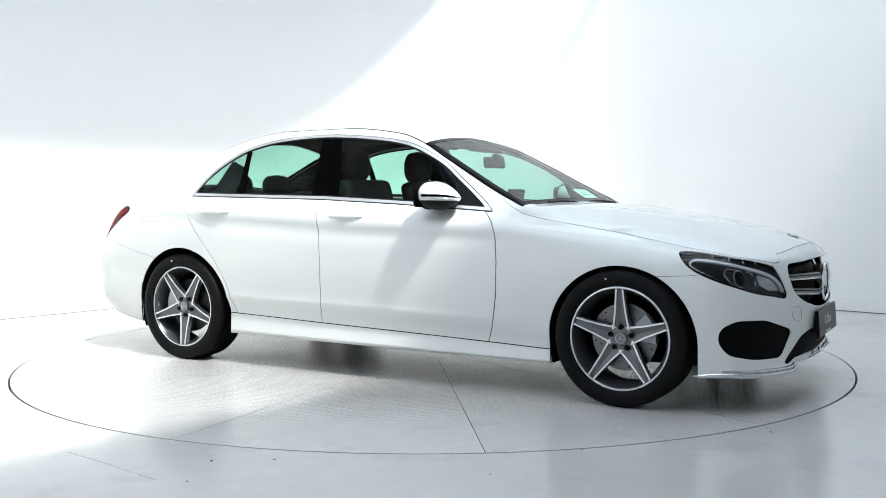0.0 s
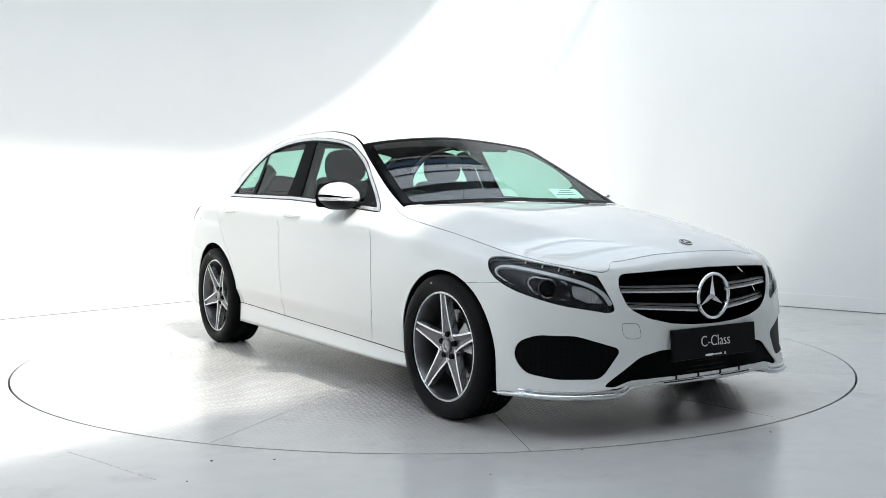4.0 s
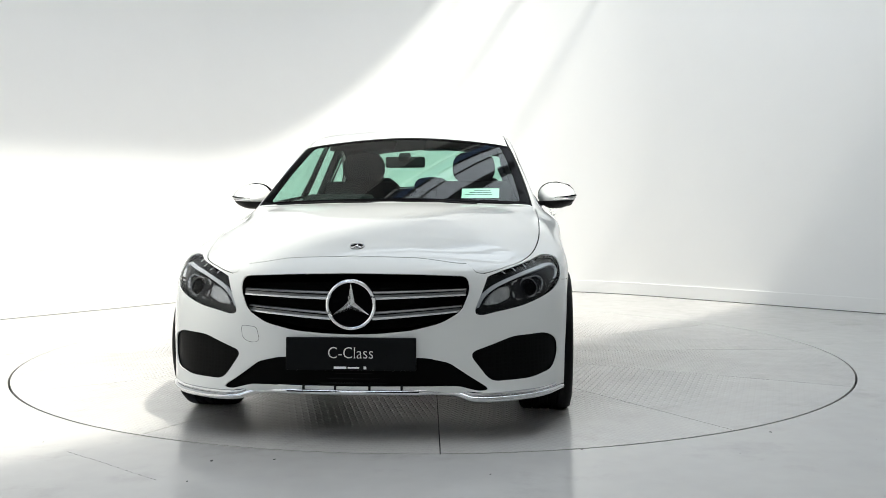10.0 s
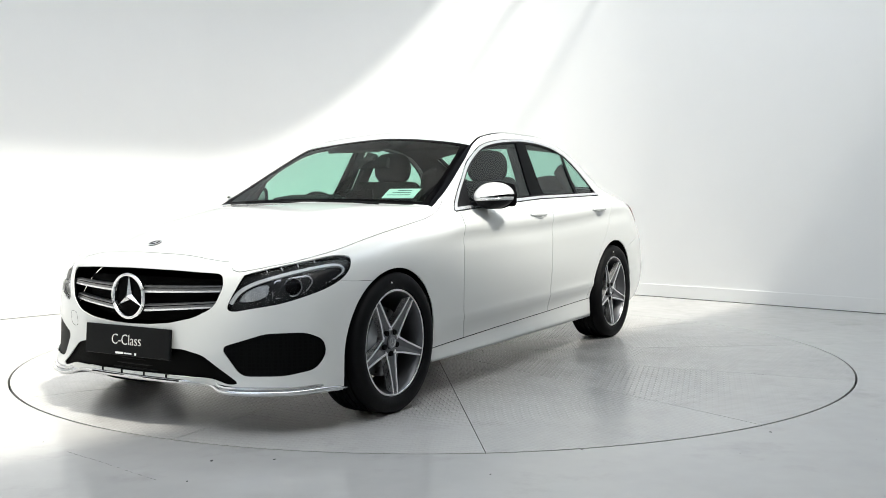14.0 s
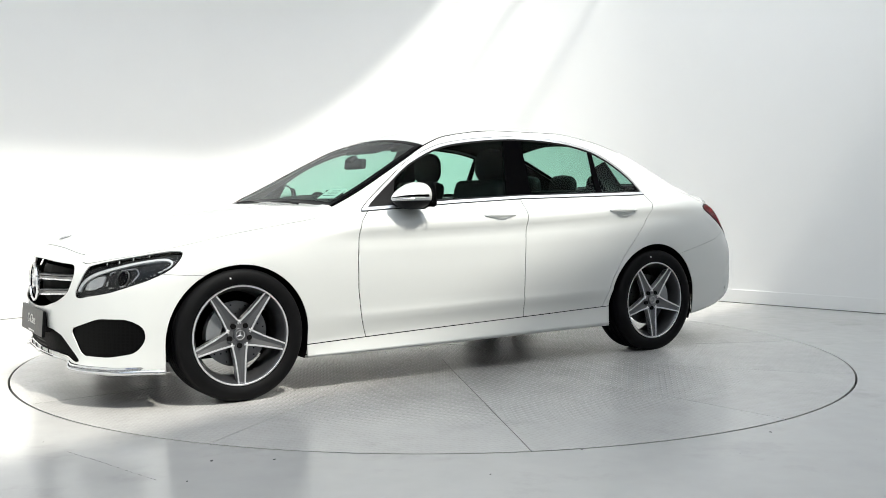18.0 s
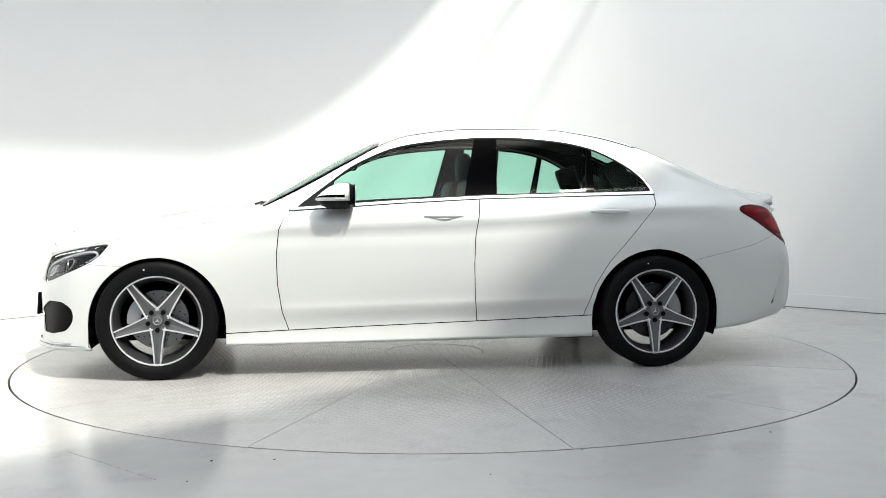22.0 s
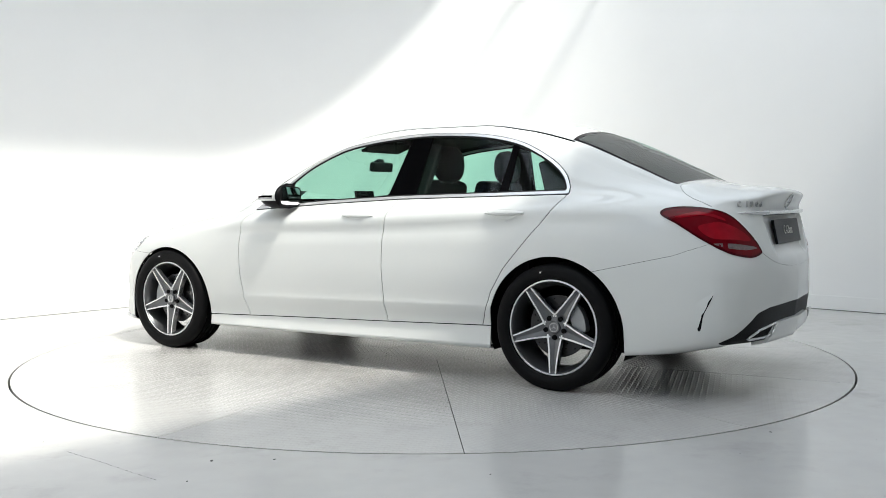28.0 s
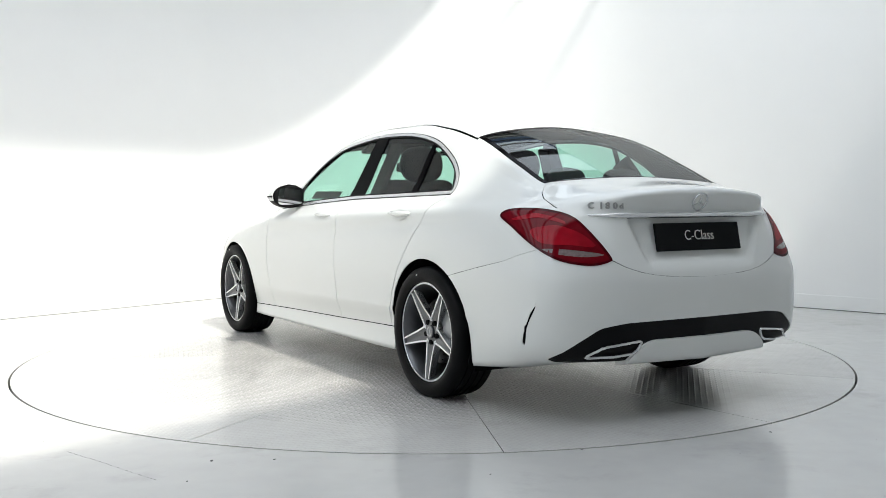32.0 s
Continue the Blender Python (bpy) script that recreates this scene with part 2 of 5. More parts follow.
def poly_field(poly):
    """Signed distance to a closed 2D outline, positive inside."""
    a = np.asarray(poly, float)
    b = np.roll(a, -1, 0)

    def field(q):
        d2 = np.full(len(q), 1e9)
        inside = np.zeros(len(q), bool)
        for (ax, ay), (bx, by) in zip(a, b):
            ex, ey = bx - ax, by - ay
            wx, wy = q[:, 0] - ax, q[:, 1] - ay
            t = np.clip((wx * ex + wy * ey) / (ex * ex + ey * ey + 1e-12), 0, 1)
            d2 = np.minimum(d2, (wx - ex * t) ** 2 + (wy - ey * t) ** 2)
            if ay != by:
                cross = ((ay <= q[:, 1]) != (by <= q[:, 1])) & (q[:, 0] < ax + (q[:, 1] - ay) / (by - ay) * ex)
                inside ^= cross
        return np.where(inside, 1, -1) * np.sqrt(d2)
    return field


def text_mesh(name, body, size, depth, material, bold=0.0, stretch=1.0):
    cu = bpy.data.curves.new(name, "FONT")
    cu.body, cu.size, cu.extrude, cu.offset = body, size, depth, bold
    cu.align_x, cu.align_y, cu.resolution_u = "CENTER", "CENTER", 4
    ob = bpy.data.objects.new(name, cu)
    me = bpy.data.meshes.new_from_object(ob)
    bpy.data.objects.remove(ob)
    me.transform(Matrix.Diagonal((stretch, 1, 1, 1)))
    me.materials.clear()
    me.materials.append(material)
    return me
# ---------------- the place ----------------
def floor_mat(name, color, tread):
    m = mat(name, color, 0.17 if not tread else 0.20, grain=0.05, scale=9, stain=0.12, coat=0.0)
    nt = m.node_tree
    b = nt.nodes["Principled BSDF"]
    tc = nt.nodes.new("ShaderNodeTexCoord")
    # specks of dirt and dull scuffs
    base = b.inputs["Base Color"].links[0].from_socket
    vo = nt.nodes.new("ShaderNodeTexVoronoi")
    vo.inputs["Scale"].default_value = 6.5
    nz = nt.nodes.new("ShaderNodeTexNoise")
    nz.inputs["Scale"].default_value, nz.inputs["Detail"].default_value, nz.inputs["Roughness"].default_value = 2.6, 8, 0.65
    size = nt.nodes.new("ShaderNodeMath")
    size.operation, size.inputs[1].default_value, size.inputs[2].default_value = "MULTIPLY_ADD", 0.075, -0.040
    sx = nt.nodes.new("ShaderNodeSeparateColor")
    less = nt.nodes.new("ShaderNodeMath")
    less.operation = "LESS_THAN"
    scuff = nt.nodes.new("ShaderNodeMapRange")
    scuff.inputs[1].default_value, scuff.inputs[2].default_value = 0.56, 0.72
    scuff.inputs[3].default_value, scuff.inputs[4].default_value = 1.0, 0.86
    for n in (vo, nz):
        nt.links.new(tc.outputs["Object"], n.inputs["Vector"])
    nt.links.new(vo.outputs["Color"], sx.inputs[0])
    nt.links.new(sx.outputs[0], size.inputs[0])
    nt.links.new(vo.outputs["Distance"], less.inputs[0])
    nt.links.new(size.outputs[0], less.inputs[1])
    nt.links.new(nz.outputs[0], scuff.inputs[0])
    c1, c2 = nt.nodes.new("ShaderNodeMix"), nt.nodes.new("ShaderNodeMix")
    c1.data_type = c2.data_type = "RGBA"
    c1.blend_type = "MULTIPLY"
    c1.inputs[0].default_value = 1.0
    c2.inputs[7].default_value = (0.12, 0.115, 0.10, 1)
    nt.links.new(base, c1.inputs[6])
    nt.links.new(scuff.outputs[0], c1.inputs[7])
    nt.links.new(c1.outputs[2], c2.inputs[6])
    nt.links.new(less.outputs[0], c2.inputs[0])
    nt.links.new(c2.outputs[2], b.inputs["Base Color"])
    if tread:
        # raised bars, each turned a quarter against its neighbours
        heights = []
        for turn, shift in ((45, 0.0), (-45, 0.5)):
            mp = nt.nodes.new("ShaderNodeMapping")
            mp.inputs["Rotation"].default_value = (0, 0, 0)
            mp.inputs["Scale"].default_value = (24, 24, 24)
            mp.inputs["Location"].default_value = (shift, shift, 0)
            nt.links.new(tc.outputs["Object"], mp.inputs[0])
            fr = nt.nodes.new("ShaderNodeVectorMath")
            fr.operation = "FRACTION"
            nt.links.new(mp.outputs[0], fr.inputs[0])
            sb = nt.nodes.new("ShaderNodeVectorMath")
            sb.operation = "SUBTRACT"
            sb.inputs[1].default_value = (0.5, 0.5, 0)
            nt.links.new(fr.outputs[0], sb.inputs[0])
            ro = nt.nodes.new("ShaderNodeVectorRotate")
            ro.rotation_type = "Z_AXIS"
            ro.inputs["Angle"].default_value = radians(turn)
            nt.links.new(sb.outputs[0], ro.inputs[0])
            sc = nt.nodes.new("ShaderNodeVectorMath")
            sc.operation = "MULTIPLY"
            sc.inputs[1].default_value = (2.1, 6.5, 0)
            nt.links.new(ro.outputs[0], sc.inputs[0])
            ln = nt.nodes.new("ShaderNodeVectorMath")
            ln.operation = "LENGTH"
            nt.links.new(sc.outputs[0], ln.inputs[0])
            mr = nt.nodes.new("ShaderNodeMapRange")
            mr.inputs[1].default_value, mr.inputs[2].default_value = 1.0, 0.35
            mr.inputs[3].default_value, mr.inputs[4].default_value = 0.0, 1.0
            nt.links.new(ln.outputs["Value"], mr.inputs[0])
            heights.append(mr.outputs[0])
        mx = nt.nodes.new("ShaderNodeMath")
        mx.operation = "MAXIMUM"
        nt.links.new(heights[0], mx.inputs[0])
        nt.links.new(heights[1], mx.inputs[1])
        bp = nt.nodes.new("ShaderNodeBump")
        bp.inputs["Strength"].default_value, bp.inputs["Distance"].default_value = 1.0, 0.014
        nt.links.new(mx.outputs[0], bp.inputs["Height"])
        # worn smooth in patches and towards the rim
        dist = nt.nodes.new("ShaderNodeVectorMath")
        dist.operation = "LENGTH"
        nt.links.new(tc.outputs["Object"], dist.inputs[0])
        worn = nt.nodes.new("ShaderNodeMapRange")
        worn.inputs[1].default_value, worn.inputs[2].default_value = 1.3, 2.1
        worn.inputs[3].default_value, worn.inputs[4].default_value = 1.0, 0.08
        patch = nt.nodes.new("ShaderNodeMapRange")
        patch.inputs[1].default_value, patch.inputs[2].default_value = 0.42, 0.6
        patch.inputs[3].default_value, patch.inputs[4].default_value = 0.7, 1.0
        nz2 = nt.nodes.new("ShaderNodeTexNoise")
        nz2.inputs["Scale"].default_value = 1.6
        nt.links.new(tc.outputs["Object"], nz2.inputs["Vector"])
        nt.links.new(nz2.outputs[0], patch.inputs[0])
        nt.links.new(dist.outputs["Value"], worn.inputs[0])
        both_worn = nt.nodes.new("ShaderNodeMath")
        both_worn.operation = "MULTIPLY"
        nt.links.new(worn.outputs[0], both_worn.inputs[0])
        nt.links.new(patch.outputs[0], both_worn.inputs[1])
        nt.links.new(both_worn.outputs[0], bp.inputs["Strength"])
        # shade between the bars, put into the colour where they are still high
        low = nt.nodes.new("ShaderNodeMapRange")
        low.inputs[1].default_value, low.inputs[2].default_value = 0.0, 0.6
        low.inputs[3].default_value, low.inputs[4].default_value = 0.22, 0.0
        nt.links.new(mx.outputs[0], low.inputs[0])
        # how strongly that painted groove shade shows
        dirt = nt.nodes.new("ShaderNodeMath")
        dirt.operation = "MULTIPLY"
        keen = nt.nodes.new("ShaderNodeMath")
        keen.operation, keen.inputs[1].default_value = "POWER", 2.0
        nt.links.new(both_worn.outputs[0], keen.inputs[0])
        nt.links.new(low.outputs[0], dirt.inputs[0])
        nt.links.new(keen.outputs[0], dirt.inputs[1])
        c3 = nt.nodes.new("ShaderNodeMix")
        c3.data_type = "RGBA"
        c3.inputs[7].default_value = (0.06, 0.058, 0.055, 1)
        nt.links.new(c2.outputs[2], c3.inputs[6])
        nt.links.new(dirt.outputs[0], c3.inputs[0])
        nt.links.new(c3.outputs[2], b.inputs["Base Color"])
        nt.links.new(bp.outputs[0], b.inputs["Normal"])
    return m


M_FLOOR = floor_mat("floor_paint", (0.56, 0.55, 0.532), False)
M_TREAD = floor_mat("tread_plate", (0.54, 0.528, 0.51), True)
M_WALL = mat("wall_white", (0.86, 0.86, 0.85), 0.75, grain=0.012, scale=4, stain=0.035)
M_BACKWALL = mat("wall_plain", (0.82, 0.82, 0.81), 0.8, grain=0.02, scale=4, stain=0.05)
M_CEIL = mat("ceiling_grey", (0.55, 0.55, 0.55), 0.8, grain=0.03, scale=3)
M_BEAM = mat("beam_grey", (0.10, 0.10, 0.105), 0.6, grain=0.1, scale=20)
M_PIT = mat("pit_dark", (0.015, 0.015, 0.015), 0.9, grain=0.2, scale=20)
M_JOINT = mat("joint_dark", (0.05, 0.05, 0.048), 0.9, grain=0.3, scale=60)
M_SEAM = mat("seam_dirt", (0.22, 0.22, 0.21), 0.9, grain=0.3, scale=60)

DISC_R = 2.513


def ring_bm(r0, r1, z0, z1, steps=160):
    """A flat ring with a rounded inner and outer edge."""
    return lathe([(z0, r0), (z1 - 0.002, r0), (z1, r0 + 0.002), (z1, r1 - 0.002), (z1 - 0.002, r1), (z0, r1)], steps, close=True)


def upright(bm):
    bmesh.ops.transform(bm, matrix=pose(0, 0, 0, 90, 0, 0), verts=bm.verts)
    return bm


floor = tagged(part("floor", upright(ring_bm(DISC_R + 0.011, 13.0, -0.12, 0.0)), M_FLOOR, None), "smooth light grey painted concrete floor", "floor", kind="structure")
pit = tagged(part("pit", upright(lathe([(-0.16, 0), (-0.14, 0), (-0.14, DISC_R + 0.02), (-0.16, DISC_R + 0.02)], 96)), M_PIT, None), "dark turntable pit below the floor", "pit", kind="structure")

# walls: two straight flanks at the back, joined by a wide curve, and added plain walls behind
LEFT_DIR, RIGHT_DIR = Vector((-0.660, -0.751, 0)), Vector((0.723, -0.691, 0))
CORNER = Vector((-0.146, 5.69, 0))


def wall_path():
    r = 3.25
    a, b = CORNER + LEFT_DIR * r, CORNER + RIGHT_DIR * r
    c = a + Vector((LEFT_DIR.y, -LEFT_DIR.x, 0)) * -r
    ra, rb = a - c, b - c
    t0, t1 = math.atan2(ra.y, ra.x), math.atan2(rb.y, rb.x)
    if t1 > t0:
        t0 += math.tau
    arc = [c + Vector((math.cos(t0 + (t1 - t0) * k / 40), math.sin(t0 + (t1 - t0) * k / 40), 0)) * (ra.length + (rb.length - ra.length) * k / 40) for k in range(41)]
    left = [CORNER + LEFT_DIR * d for d in (9.4, 7, 5)]
    right = [CORNER + RIGHT_DIR * d for d in (5, 7, 9.4)]
    return left + arc + right


def wall_strip(path, z0, z1, thick, inner=0.0):
    """An upright wall along a path, thickened outwards."""
    bm = bmesh.new()
    rows = []
    n = len(path)
    for i, p in enumerate(path):
        d = (path[min(i + 1, n - 1)] - path[max(i - 1, 0)]).normalized()
        out = Vector((-d.y, d.x, 0))
        i0, o0 = p - out * inner, p + out * thick
        rows.append([bm.verts.new((q.x, q.y, z)) for q, z in ((i0, z0), (i0, z1), (o0, z1), (o0, z0))])
    for p, q in zip(rows, rows[1:]):
        for k in range(4):
            bm.faces.new((p[k], p[(k + 1) % 4], q[(k + 1) % 4], q[k]))
    bm.faces.new(rows[0])
    bm.faces.new(rows[-1][::-1])
    return bm


ROOM_H = 5.2
PATH = wall_path()
P_END, Q_END = PATH[0], PATH[-1]
tagged(part("wall_north", wall_strip(PATH, 0.0, ROOM_H + 0.02, 0.15), M_WALL, None, smooth=True), "smooth white curved studio wall", "wall", kind="structure")
tagged(part("baseboard", wall_strip(PATH[:], 0.0, 0.125, 0.0, inner=0.012), M_WALL, None, smooth=True), "low white skirting along the curved wall", "skirting", kind="structure")
tagged(part("trim", wall_strip(PATH[24:], 0.0005, 0.005, -0.0115, inner=0.0145), M_JOINT, None, smooth=True), "thin dark joint between skirting and floor", "joint", kind="structure")
tagged(part("trim", wall_strip(PATH[:25], 0.0005, 0.005, -0.0115, inner=0.0145), M_SEAM, None, smooth=True), "thin grey joint between skirting and floor", "joint", kind="structure")
# added walls out of view: they close the room and bounce light
for name, path in (("wall_west", [Vector((P_END.x, -9, 0)), P_END]), ("wall_east", [Q_END, Vector((Q_END.x, -9, 0))]),
                   ("wall_south", [Vector((Q_END.x + 0.15, -9, 0)), Vector((P_END.x - 0.15, -9, 0))])):
    tagged(part(name, wall_strip(path, 0.0, ROOM_H + 0.02, 0.15), M_BACKWALL, None), "plain white wall out of view, added to close the room", "wall", kind="structure")

# ceiling with a long skylight slot along the edge of the light
SLOT_DIR = Vector((0.665, 0.747, 0)).normalized()
SLOT_N = Vector((-SLOT_DIR.y, SLOT_DIR.x, 0))
REACH = ROOM_H / math.tan(radians(SUN_EL))
NEAR = Vector((-1.09, -2.13, 0)).dot(SLOT_N) - REACH * SUN_GO.dot(SLOT_N)
FAR = NEAR + SLOT_W
TURN = math.degrees(math.atan2(SLOT_DIR.y, SLOT_DIR.x))


def slab(t0, t1, n0, n1, z0, z1):
    m = pose(0, 0, 0, 0, 0, TURN) @ pose((t0 + t1) / 2, (n0 + n1) / 2, (z0 + z1) / 2)
    return box_bm((t1 - t0, n1 - n0, z1 - z0), m, 0)


ceil_bm = slab(-16, 16, FAR, 14, ROOM_H, ROOM_H + 0.2)
for t0, t1, n0, n1 in ((-16, 16, -14, NEAR), (-16, -11, NEAR, FAR), (6.6, 16, NEAR, FAR)):
    tmp = slab(t0, t1, n0, n1, ROOM_H, ROOM_H + 0.2)
    me_tmp = bpy.data.meshes.new("tmp")
    tmp.to_mesh(me_tmp)
    tmp.free()
    ceil_bm.from_mesh(me_tmp)
    bpy.data.meshes.remove(me_tmp)
tagged(part("ceiling", ceil_bm, M_CEIL, None), "pale grey ceiling with a long open skylight", "ceiling", kind="structure")
# unseen blades along the skylight that streak the light, set edge-on to the midday sun
for n, w, deep in FINS:
    lean = 90 - SUN_EL
    m = pose(0, 0, 0, 0, 0, TURN) @ pose(-1.5, n, ROOM_H + 0.02, lean, 0, 0) @ pose(0, 0, deep / 2)
    tagged(part("skylight_blade", box_bm((16.0, w, deep), m, 0.004, 1), M_BEAM, None), "long dark blade out of view that shapes the sunlight", "beam", "skylight blades")
for n0, n1 in ((FAR + .004, FAR + .30), (NEAR - .30, NEAR - .004)):
    tagged(part("edge_plate", slab(-10, 6.5, n0, n1, ROOM_H - 0.02, ROOM_H - 0.001), M_BEAM, None), "dark steel plate along the skylight's edge", "beam", "skylight edge plates")

# ---------------- turntable ----------------
turntable = thing("turntable", "round pale steel turntable with worn tread plate", "turntable")
SECTOR = 30.0
for k in range(12):
    # one plate of the deck, with an open joint on both sides
    half = 0.0021
    pts = []
    for r, back in ((DISC_R, False), (0.318, True)):
        da = math.degrees(half / r)
        arc = [5.5 + da + (SECTOR - 2 * da) * j / 16 for j in range(17)]
        pts += [(r * math.cos(radians(a)), r * math.sin(radians(a))) for a in (arc[::-1] if back else arc)]
    pl = part("deck_plate", prism(pts, 0.05, pose(0, 0, -0.05), 0.0), M_TREAD, turntable)
    pl.rotation_euler = (0, 0, radians(k * SECTOR))
part("centre_cap", upright(lathe([(-0.05, 0.0), (-0.001, 0.0), (-0.001, 0.314), (-0.05, 0.314)], 64)), M_TREAD, turntable, "round tread plate cap")

# worn joints in the floor: broken lines of dirt
rng = random.Random(5)


def broken_joint(x0, y0, x1, y1, w, fill):
    """Short uneven strokes of dirt along a line, fill of its length."""
    d = Vector((x1 - x0, y1 - y0, 0))
    bm = bmesh.new()
    at = 0.0
    while at < d.length:
        step = rng.uniform(.012, .06)
        run = min(step * fill * rng.uniform(.6, 1.4), d.length - at)
        ww = w * rng.uniform(.5, 1.5)
        p = Vector((x0, y0, 0)) + d.normalized() * (at + run / 2)
        if run > .004:
            rbox(bm, (run, ww, 0.0014), pose(p.x + rng.uniform(-.001, .001), p.y + rng.uniform(-.001, .001), 0.0003, 0, 0, math.degrees(math.atan2(d.y, d.x)) + rng.uniform(-2, 2)), 0)
        at += step
    return bm


for x0, y0, x1, y1, w, fill in ((-1.44, -2.46, -1.22, -2.64, .0022, .55), (-1.22, -2.645, -0.98, -2.85, .0024, .4), (-3.0, -0.2, -2.62, 0.02, .003, .6), (-2.55, 1.35, -2.2, 1.68, .003, .6)):
    tagged(part("floor_joint", broken_joint(x0, y0, x1, y1, w, fill), M_SEAM, None), "thin broken dirty joint in the painted floor", "joint", kind="structure")
for x, y, rad in ((-.845, -2.60, .006), (-.61, -2.585, .0045), (-.87, -2.865, .004), (.58, -2.47, .004), (1.42, -2.2, .005), (2.35, -1.8, .004), (.2, -2.8, .0035), (-1.6, -2.3, .003), (2.9, -.4, .006), (1.9, -2.45, .003)):
    # crumbs of dirt trodden on to the floor
    bm = bmesh.new()
    bmesh.ops.create_icosphere(bm, subdivisions=1, radius=rad, matrix=pose(x, y, .0006, 0, 0, rng.uniform(0, 180)) @ Matrix.Diagonal((1.6, 1, .35, 1)))
    tagged(part("dirt_crumb", bm, M_JOINT, None), "small dark crumb of dirt on the floor", "dirt", "dirt on the floor")

# area lamp in the skylight's opening: the sky's light
glow = bpy.data.lights.new("skylight", "AREA")
glow.shape, glow.size, glow.size_y, glow.energy, glow.color = "RECTANGLE", 13.0, SLOT_W - 0.1, GLOW, (0.88, 0.94, 1.0)
glow_ob = new("skylight", glow)
glow_ob.matrix_world = pose(0, 0, 0, 0, 0, TURN) @ pose(-2.0, (NEAR + FAR) / 2, ROOM_H + 0.50)
# ---------------- car: body surface ----------------
# Feature lines of one half, from the nose's middle round the flank to the tail's middle.
# Each knot: station, x (forwards), y (outwards), z (up).
LINES = []


def line(*knots):
    LINES.append(np.array(knots, float))


# under edge
line((0, 2.08, 0, .185), (1.7, 2.04, .40, .18), (2, 2.02, .46, .16), (3, 1.88, .68, .155), (4, 1.80, .75, .155), (5, 1.70, .79, .15), (6, 1.42, .78, .17), (8, .75, .78, .17),
     (12, -.8, .78, .18), (14, -1.42, .78, .19), (15, -1.75, .78, .20), (16, -2.0, .76, .22), (17, -2.16, .70, .25), (18, -2.25, .60, .26), (19, -2.31, .42, .26), (21, -2.34, 0, .26))
# lower edge
line((0, 2.175, 0, .20), (1, 2.16, .25, .20), (1.7, 2.12, .41, .192), (2, 2.135, .49, .170), (3, 2.01, .73, .166), (4, 1.89, .825, .172), (5, 1.70, .872, .165), (6, 1.42, .855, .18), (8, .75, .868, .178),
     (12, -.8, .868, .185), (14, -1.42, .86, .19), (15, -1.75, .86, .205), (16, -2.0, .84, .24), (17, -2.19, .775, .275), (18, -2.29, .675, .28), (19, -2.37, .46, .275), (21, -2.405, 0, .265))
# sill top
line((0, 2.18, 0, .25), (1, 2.17, .25, .25), (2, 2.122, .48, .25), (3, 1.995, .735, .26), (4, 1.87, .835, .26), (5, 1.70, .882, .26), (6, 1.42, .872, .255), (7, 1.05, .858, .247), (8, .75, .853, .256),
     (10, 0, .853, .277), (12, -.8, .855, .30), (14, -1.42, .872, .315), (15, -1.75, .873, .32), (16, -2.0, .865, .34), (17, -2.21, .815, .35), (18, -2.325, .71, .36), (19, -2.39, .47, .36), (21, -2.425, 0, .36))
# low door crease
line((0, 2.188, 0, .36), (1, 2.178, .25, .365), (2, 2.12, .48, .37), (3, 1.985, .735, .39), (4, 1.875, .832, .40), (5, 1.70, .886, .40), (6, 1.42, .89, .40), (8, .75, .873, .37), (10, 0, .875, .385),
     (12, -.8, .877, .40), (14, -1.42, .89, .42), (15, -1.75, .884, .44), (16, -2.0, .872, .47), (17, -2.215, .822, .48), (18, -2.332, .715, .48), (19, -2.395, .48, .48), (21, -2.437, 0, .48))
# widest
line((0, 2.20, 0, .52), (1, 2.188, .25, .52), (2, 2.11, .48, .53), (3, 1.98, .715, .55), (4, 1.87, .822, .57), (5, 1.70, .880, .60), (6, 1.42, .900, .66), (7, 1.05, .897, .63), (8, .75, .893, .62), (10, 0, .895, .62),
     (12, -.8, .897, .63), (14, -1.42, .905, .70), (15, -1.75, .895, .66), (16, -2.0, .873, .64), (17, -2.215, .815, .63), (18, -2.33, .71, .62), (19, -2.395, .48, .62), (20, -2.43, .25, .62), (21, -2.44, 0, .62))
# shoulder
line((0, 2.195, 0, .62), (1, 2.18, .25, .62), (2, 2.10, .48, .62), (3, 1.955, .685, .65), (4, 1.845, .785, .69), (5, 1.70, .836, .72), (6, 1.42, .866, .768), (7, 1.05, .880, .80), (8, .75, .890, .832), (10, 0, .895, .85),
     (12, -.8, .893, .885), (14, -1.42, .884, .92), (15, -1.75, .86, .925), (16, -2.0, .80, .92), (17, -2.17, .735, .88), (18, -2.28, .63, .83), (19, -2.37, .45, .80), (20, -2.385, .25, .785), (21, -2.39, 0, .78))
# belt
line((0, 2.165, 0, .70), (1, 2.15, .25, .70), (2, 2.075, .48, .69), (3, 1.93, .64, .71), (4, 1.83, .70, .732), (5, 1.68, .737, .760), (6, 1.42, .764, .815), (7, 1.05, .770, .874), (7.6, .88, .770, .902), (8, .75, .785, .932), (9, .35, .78, .965),
     (10, 0, .778, .985), (11, -.4, .775, 1.0), (12, -.8, .768, 1.013), (13, -1.1, .758, 1.02), (14, -1.42, .745, 1.027), (15, -1.75, .73, 1.02), (16, -2.0, .70, .985), (17, -2.15, .655, .955), (18, -2.25, .57, .94), (19, -2.345, .42, .93), (20, -2.36, .22, .927), (21, -2.365, 0, .925))
